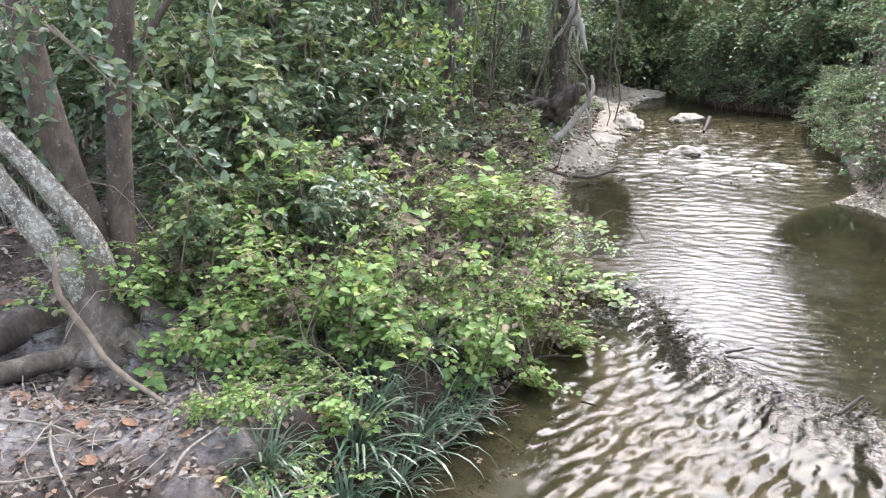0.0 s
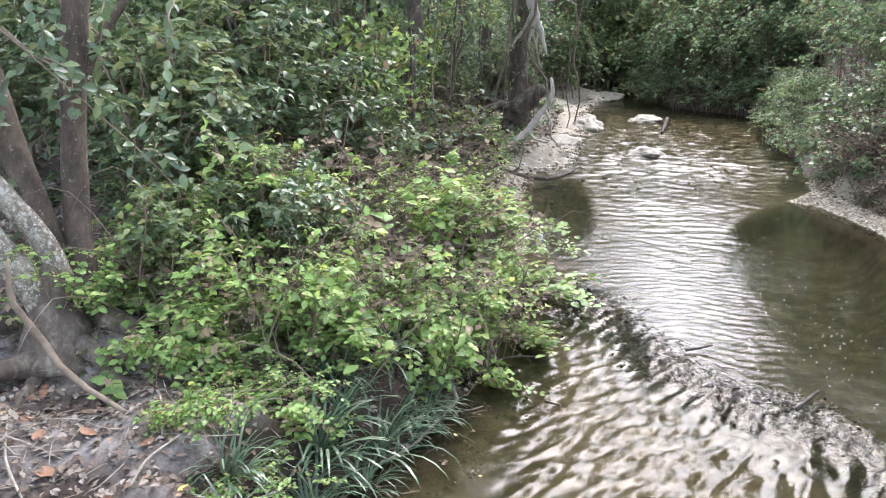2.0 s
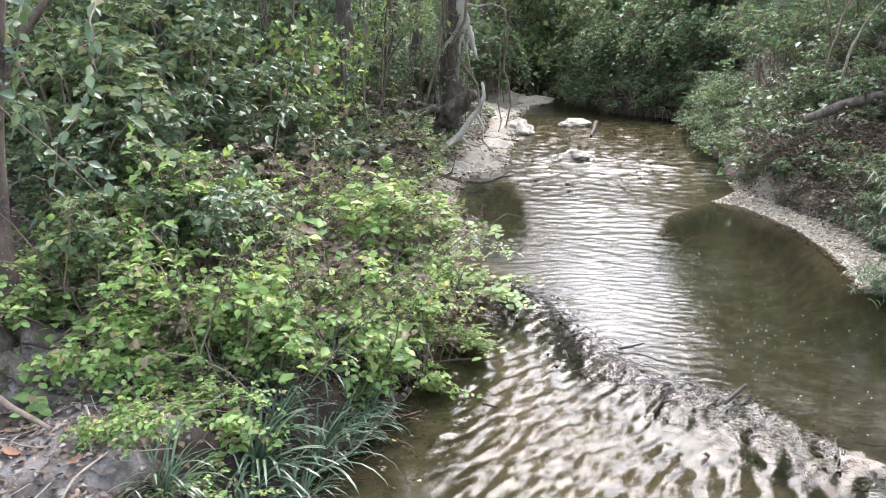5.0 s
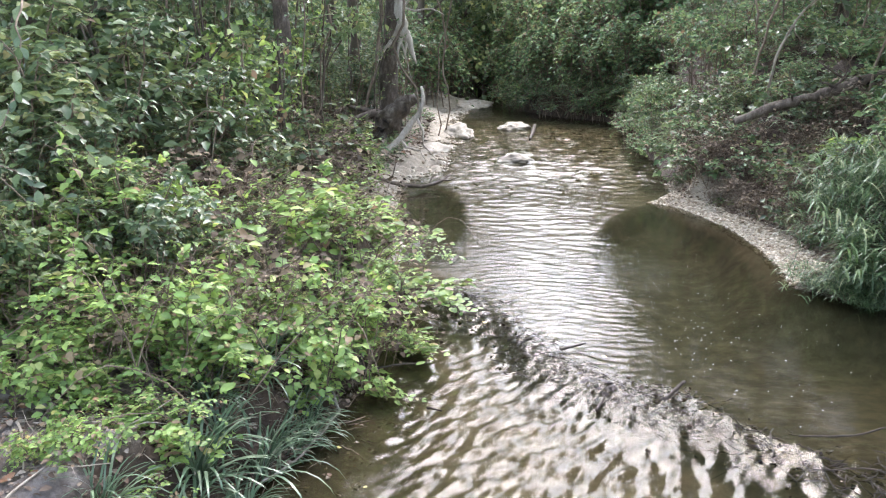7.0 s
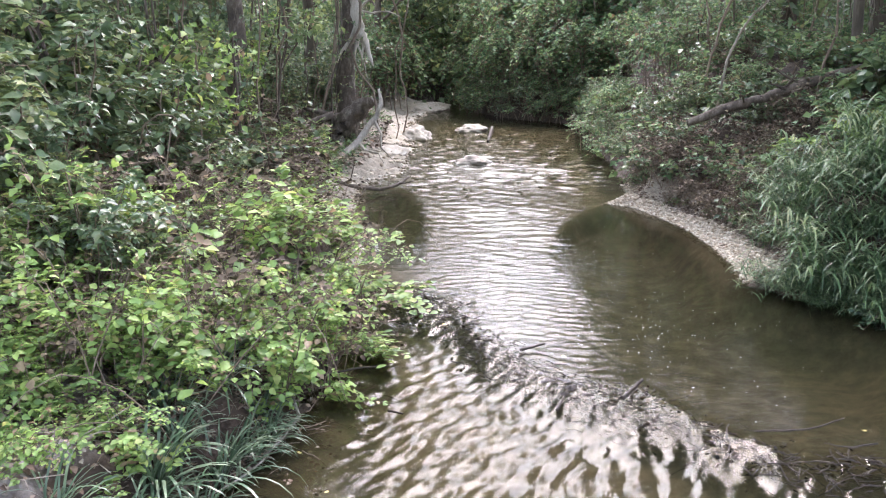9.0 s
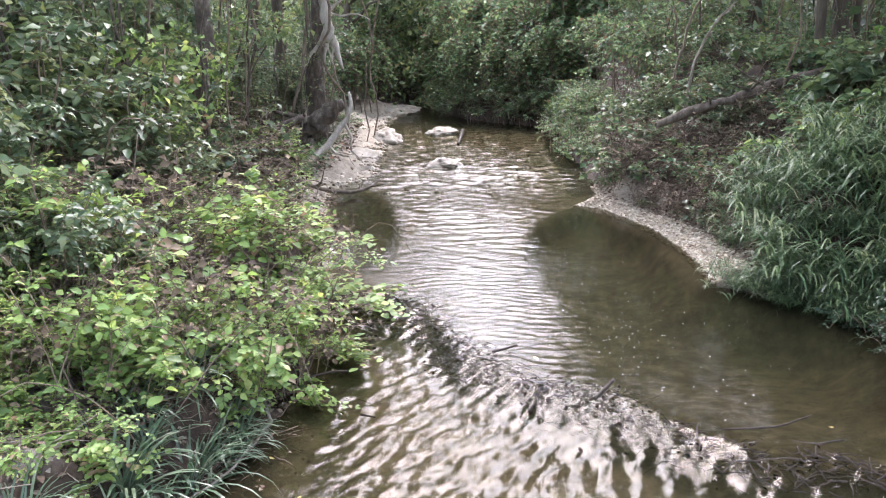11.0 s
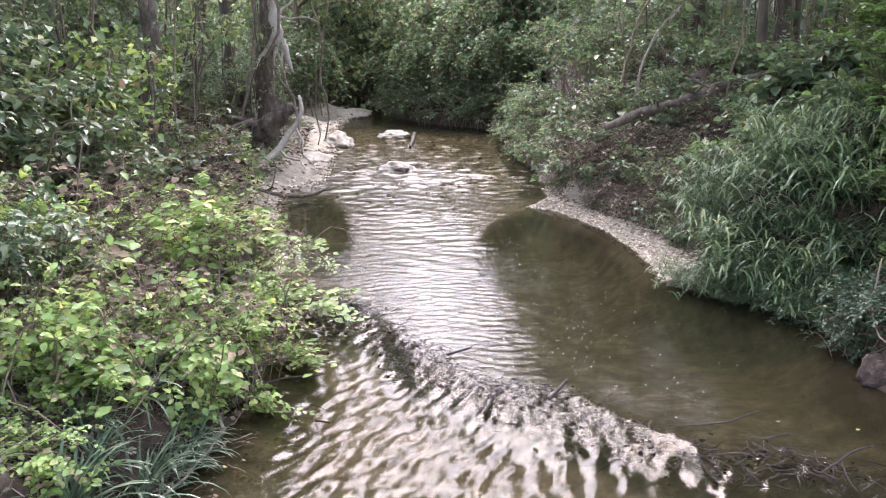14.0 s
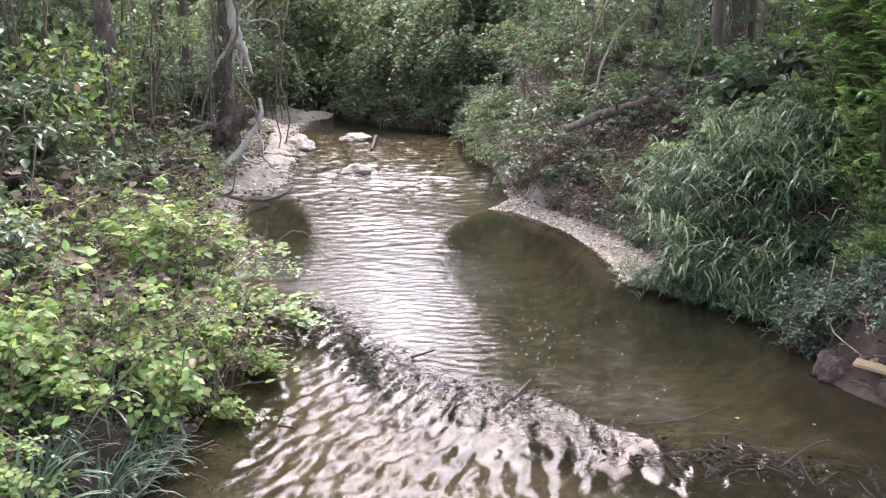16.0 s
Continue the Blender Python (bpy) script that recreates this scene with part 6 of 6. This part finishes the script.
def debris_mat():
    """A torn mat of soaked leaves just breaking the water along the dam."""
    xs, off = np.linspace(0.12, 2.0, 190), np.linspace(-0.75, 0.06, 90)
    x, o = np.meshgrid(xs, off)
    y = np.interp(x, DAM[:, 0], DAM[:, 1]) + o
    env = np.sin(np.pi * np.clip((o + 0.75) / 0.81, 0, 1)) ** 0.6 * smooth((x - 0.12) / 0.15) * smooth((2.0 - x) / 0.6)
    rough = np.array([noise.fractal(Vector((3.5 * p, 3.5 * q, 7)), 0.8, 2.0, 2) + 0.8 * noise.fractal(Vector((17 * p, 17 * q, 1)), 0.7, 2.1, 4) for p, q in zip(x.ravel(), y.ravel())]).reshape(x.shape)
    z = water_level(x, y) - 0.04 + env * (0.018 + 0.042 * rough)
    v = np.stack([x, y, z], -1).reshape(-1, 3)
    return Geo().add(v, sheet(xs, off, lambda p, q: p)[1])


tagged(new("debris_mat", debris_mat().mesh("debris_mat", MATTED)), "matted black soaked leaves and mud caught along the dam", "debris", kind="stuff")


def pile(r):
    x = r.normal(2.75, 0.33)
    return x, float(np.interp(x, DAM[:, 0], DAM[:, 1])) - 0.22 + r.normal(0, 0.1)


tagged(new("driftwood_pile", sticks(73, 120, pile, 0.32, 0.0052, lambda x, y: float(water_level(x, y)) + 0.012, 0.1).mesh("driftwood_pile", WETWOOD)), "low heap of wet dark sticks at the lip of the dam", "debris", kind="stuff")
fk = np.random.default_rng(75)
n_f = 240
fx = np.where(fk.random(n_f) < 0.6, fk.normal(2.3, 0.45, n_f), fk.uniform(0.3, 3.6, n_f))
fy = np.where(fk.random(n_f) < 0.5, fk.normal(6.6, 0.8, n_f), fk.uniform(5.6, 12, n_f))
ok = above_dam(fx, fy) > 0.25
fx, fy = fx[ok], fy[ok]
g = Geo()
fa = fk.uniform(0, 6.283, len(fx))
add_leaves(g, np.column_stack([fx, fy, water_level(fx, fy) + 0.007]), np.column_stack([np.cos(fa), np.sin(fa), 0 * fa]), np.tile([0, 0, 1.0], (len(fx), 1)), fk.uniform(0.006, 0.015, len(fx)), 0.4, LEAF_ROUND)
tagged(new("foam_flecks", g.mesh("foam_flecks", FOAM)), "small white foam flecks drifting on the pool", "foam", kind="stuff")
for pts, rad, sd in ((((1.66, 5.32, 0.14), (1.85, 5.5, 0.2)), (0.016, 0.012), 1), (((1.1, 6.33, 0.14), (1.32, 6.42, 0.16)), (0.011, 0.008), 2), (((2.35, 4.75, 0.14), (2.7, 4.72, 0.15), (3.0, 4.85, 0.16)), (0.006, 0.008, 0.004), 3), (((2.95, 4.05, 0.12), (3.25, 4.2, 0.16), (3.45, 4.28, 0.14)), (0.006, 0.009, 0.005), 4), (((1.2, 5.35, 0.05), (1.28, 5.48, 0.1)), (0.012, 0.008), 6), (((-0.55, 6.0, 0.08), (-0.2, 6.15, 0.1), (0.02, 6.2, 0.08)), (0.008, 0.008, 0.004), 7), (((0.02, 5.5, 0.02), (0.12, 5.42, 0.03)), (0.01, 0.006), 8)):
    limb("wet_stick", "short wet dark stick lodged in the shallow water", "stick", pts, rad, WETWOOD, "sticks in the water", 7, 0.1, seed=80 + sd)
for x, y, s, a in ((1.42, 6.15, 0.6, 30), (3.05, 4.7, 0.5, 100), (-0.55, 4.9, 0.45, 50), (3.5, 4.5, 0.35, 200), (0.55, 7.2, 0.6, 80), (-0.35, 4.4, 0.4, 140)):
    ob = tagged(new("floating_leaf", leaf_meshes[4]), "yellow leaf floating on the brown water", "leaf", "floating leaves")
    ob.matrix_basis = pose(x, y, float(water_level(x, y)) + 0.018, 5, 5, a) @ Matrix.Scale(0.6 * s, 4)


# gravel bar and shore pebbles
def pebbles(seed, count, where, size):
    r = np.random.default_rng(seed)
    p = (1 + 5 ** 0.5) / 2
    iv = unit(np.array([(-1, p, 0), (1, p, 0), (-1, -p, 0), (1, -p, 0), (0, -1, p), (0, 1, p), (0, -1, -p), (0, 1, -p), (p, 0, -1), (p, 0, 1), (-p, 0, -1), (-p, 0, 1)], float))
    fc = np.array([(0, 11, 5), (0, 5, 1), (0, 1, 7), (0, 7, 10), (0, 10, 11), (1, 5, 9), (5, 11, 4), (11, 10, 2), (10, 7, 6), (7, 1, 8), (3, 9, 4), (3, 4, 2), (3, 2, 6), (3, 6, 8), (3, 8, 9), (4, 9, 5), (2, 4, 11), (6, 2, 10), (8, 6, 7), (9, 8, 1)])
    xy = np.array([where(r) for _ in range(count)])
    s = size * r.uniform(0.35, 1.0, count) ** 1.5
    z = ground_z(xy[:, 0], xy[:, 1]) + s * 0.2
    v = iv[None] * (1 + r.normal(0, 0.1, (count, 12, 1))) * (s[:, None] * r.uniform(0.6, 1.2, (count, 3)) * np.array([1, 1, 0.6]))[:, None] + np.column_stack([xy, z])[:, None]
    return Geo().add(v.reshape(-1, 3), (fc[None] + (np.arange(count) * 12)[:, None, None]).reshape(-1, 3))


def gravel_bar(r):
    y = r.uniform(8.2, 15.0)
    return right_of(y) - 0.06 + abs(r.normal(0, 0.35)), y


def left_sand(r):
    y = r.uniform(9.5, 34)
    return left_of(y) + 0.12 - abs(r.normal(0, 0.45)), y


tagged(new("gravel", pebbles(91, 5200, gravel_bar, 0.03).mesh("gravel", PEBBLE)), "pale loose gravel along the water's edge", "gravel", kind="stuff")


def riffle_bed(r):
    y = r.uniform(14, 27)
    return left_of(y) + 0.3 + r.uniform(0, 1) * (right_of(y) - left_of(y) - 1.0), y


tagged(new("riffle_stones", pebbles(93, 130, riffle_bed, 0.08).mesh("riffle_stones", PEBBLE)), "pale stones just breaking the surface of the riffle", "gravel", kind="stuff")
tagged(new("shore_pebbles", pebbles(92, 900, left_sand, 0.07).mesh("shore_pebbles", PEBBLE)), "scattered pale pebbles on the sandy shore", "gravel", kind="stuff")

# weathered board on the stone ledge
bm = bmesh.new()
bmesh.ops.create_cube(bm, size=1)
bmesh.ops.scale(bm, vec=(0.42, 0.12, 0.025), verts=bm.verts)
bmesh.ops.bevel(bm, geom=bm.edges[:], offset=0.006, segments=2, affect="EDGES")
me = bpy.data.meshes.new("board")
bm.to_mesh(me)
bm.free()
me.materials.append(PLANK)
board = tagged(new("board"), "weathered yellowish board lying on the bank stones", "board")
board.matrix_basis = pose(4.3, 4.84, 0.33, 6, 4, -52)
part("plank", me, board)

limb("bank_vine", "thin bare vine trailing down the bank stones", "vine", ((4.5, 5.75, 0.95), (4.3, 5.55, 0.6), (4.12, 5.2, 0.5), (4.1, 4.85, 0.45)), (0.006, 0.007, 0.006, 0.004), TWIG, seed=61, sides=5)
limb("bank_vine", "thin bare vine trailing down the bank stones", "vine", ((4.7, 5.7, 1.0), (4.5, 5.4, 0.72), (4.3, 5.05, 0.52)), (0.005, 0.006, 0.004), TWIG, seed=62, sides=5)

# dead brown strands hanging round a trunk on the far bank
cr_ = np.random.default_rng(96)
curtain = tagged(new("dead_vine_curtain"), "curtain of dead brown vine strands hanging from a trunk", "vine")
curtain.location = (7.7, 13.2, float(ground_z(7.7, 13.2)))
for k in range(44):
    top = np.array([cr_.normal(0.05, 0.3), cr_.normal(-0.1, 0.2), cr_.uniform(1.6, 2.6)])
    low_end = top + np.array([cr_.normal(0, 0.12), cr_.normal(0, 0.1), -cr_.uniform(0.5, 1.5)])
    g = Geo()
    add_tube(g, bent(cr_, top, low_end, 8, 0, 0.03), np.linspace(0.016, 0.005, 8) * cr_.uniform(0.5, 1.3), 5, 0.05, cr_)
    part("strand", g.mesh("strand", (BARK_BROWN, DEADWOOD, TWIG)[k % 3]), curtain)

# hanging vines and thin stems in the wood
vr = np.random.default_rng(95)
for x, y, z0, z1, dx, rad in ((-0.55, 17.6, 4.2, 1.2, 0.5, 0.035), (-0.9, 18.2, 4.0, 1.0, -0.35, 0.05), (0.25, 20.5, 4.2, 0.9, 0.3, 0.03), (0.8, 22.0, 4.0, 0.6, -0.4, 0.025), (-2.7, 11.5, 4.0, 0.9, 0.4, 0.018), (-1.6, 14.0, 4.0, 1.0, -0.3, 0.02), (8.0, 13.2, 4.5, 1.7, 0.3, 0.03), (8.7, 13.4, 4.5, 1.8, -0.3, 0.025), (8.3, 13.0, 4.5, 1.6, 0.1, 0.02), (6.2, 14.5, 3.6, 1.5, -0.9, 0.025), (6.0, 15.5, 3.4, 1.3, 0.6, 0.02), (-4.2, 6.6, 3.4, 1.3, 1.3, 0.014), (-4.4, 6.4, 2.6, 1.5, 1.9, 0.012), (7.6, 33.0, 2.5, 0.2, 0.1, 0.03), (7.2, 33.4, 2.5, 0.3, -0.1, 0.03), (6.8, 33.2, 2.4, 0.15, 0.2, 0.025), (7.9, 32.4, 2.4, 0.2, -0.2, 0.025)):
    p = bent(vr, (x, y, z0), (x + dx, y - 0.2, z1 - 0.3), 9, 0.0, 0.05)
    thing = tagged(new("hanging_vine"), "bare grey woody vine hanging among the leaves", "vine", "hanging vines")
    thing.location = p[-1]
    g = Geo()
    add_tube(g, p - p[-1], np.linspace(rad, rad * 0.6, 9), 6, 0.06, vr)
    part("stem", g.mesh("stem", TWIG), thing)
sap = []
for k in range(4):
    thing = tagged(new("sapling"), "thin pale-stemmed sapling with sparse leaves", "sapling", "saplings in the wood")
    g, lv = Geo(), Geo()
    p = bent(vr, (0, 0, -0.1), (vr.uniform(-0.5, 0.5), vr.uniform(-0.5, 0.5), 4.6), 10, 0, 0.02)
    add_tube(g, p, np.linspace(0.028, 0.01, 10), 6, 0.05, vr)
    for q in range(16):
        i = int(vr.integers(3, 10))
        b = p[i] + np.append(vr.normal(0, 0.4, 2), vr.uniform(-0.2, 0.35))
        add_tube(g, bent(vr, p[i], b, 5, 0.03, 0.05), np.linspace(0.007, 0.002, 5), 4, cap=False)
        w = np.linspace(0.3, 1.05, 9)[:, None]
        lp = p[i] + (b - p[i]) * w
        add_leaves(lv, lp, (b - p[i]) + vr.normal(0, 0.3, lp.shape), unit(np.array([0, 0, 1.0]) + vr.normal(0, 0.4, lp.shape)), 0.12 * vr.uniform(0.6, 1.2, 9), 0.32)
    part("stem", g.mesh("stem", TWIG if k % 2 else BARK_BROWN), thing)
    part("foliage", lv.mesh("foliage", LEAF_DARK if k % 2 else LEAF_MID), thing)
    sap.append(thing)
sap = Stock(*sap)
for k in range(60):
    y = vr.uniform(9.0, 24)
    sap.put(left_of(y) - 0.9 - vr.uniform(0, 1) * (2.5 + 0.3 * y), y, vr.uniform(0, 360), vr.uniform(0.7, 1.1), lean=vr.uniform(-6, 6))
for k in range(16):
    y = vr.uniform(11, 24)
    sap.put(right_of(y) + 1.5 + vr.uniform(0, 5), y, vr.uniform(0, 360), vr.uniform(0.6, 1.0), lean=vr.uniform(-8, 8))
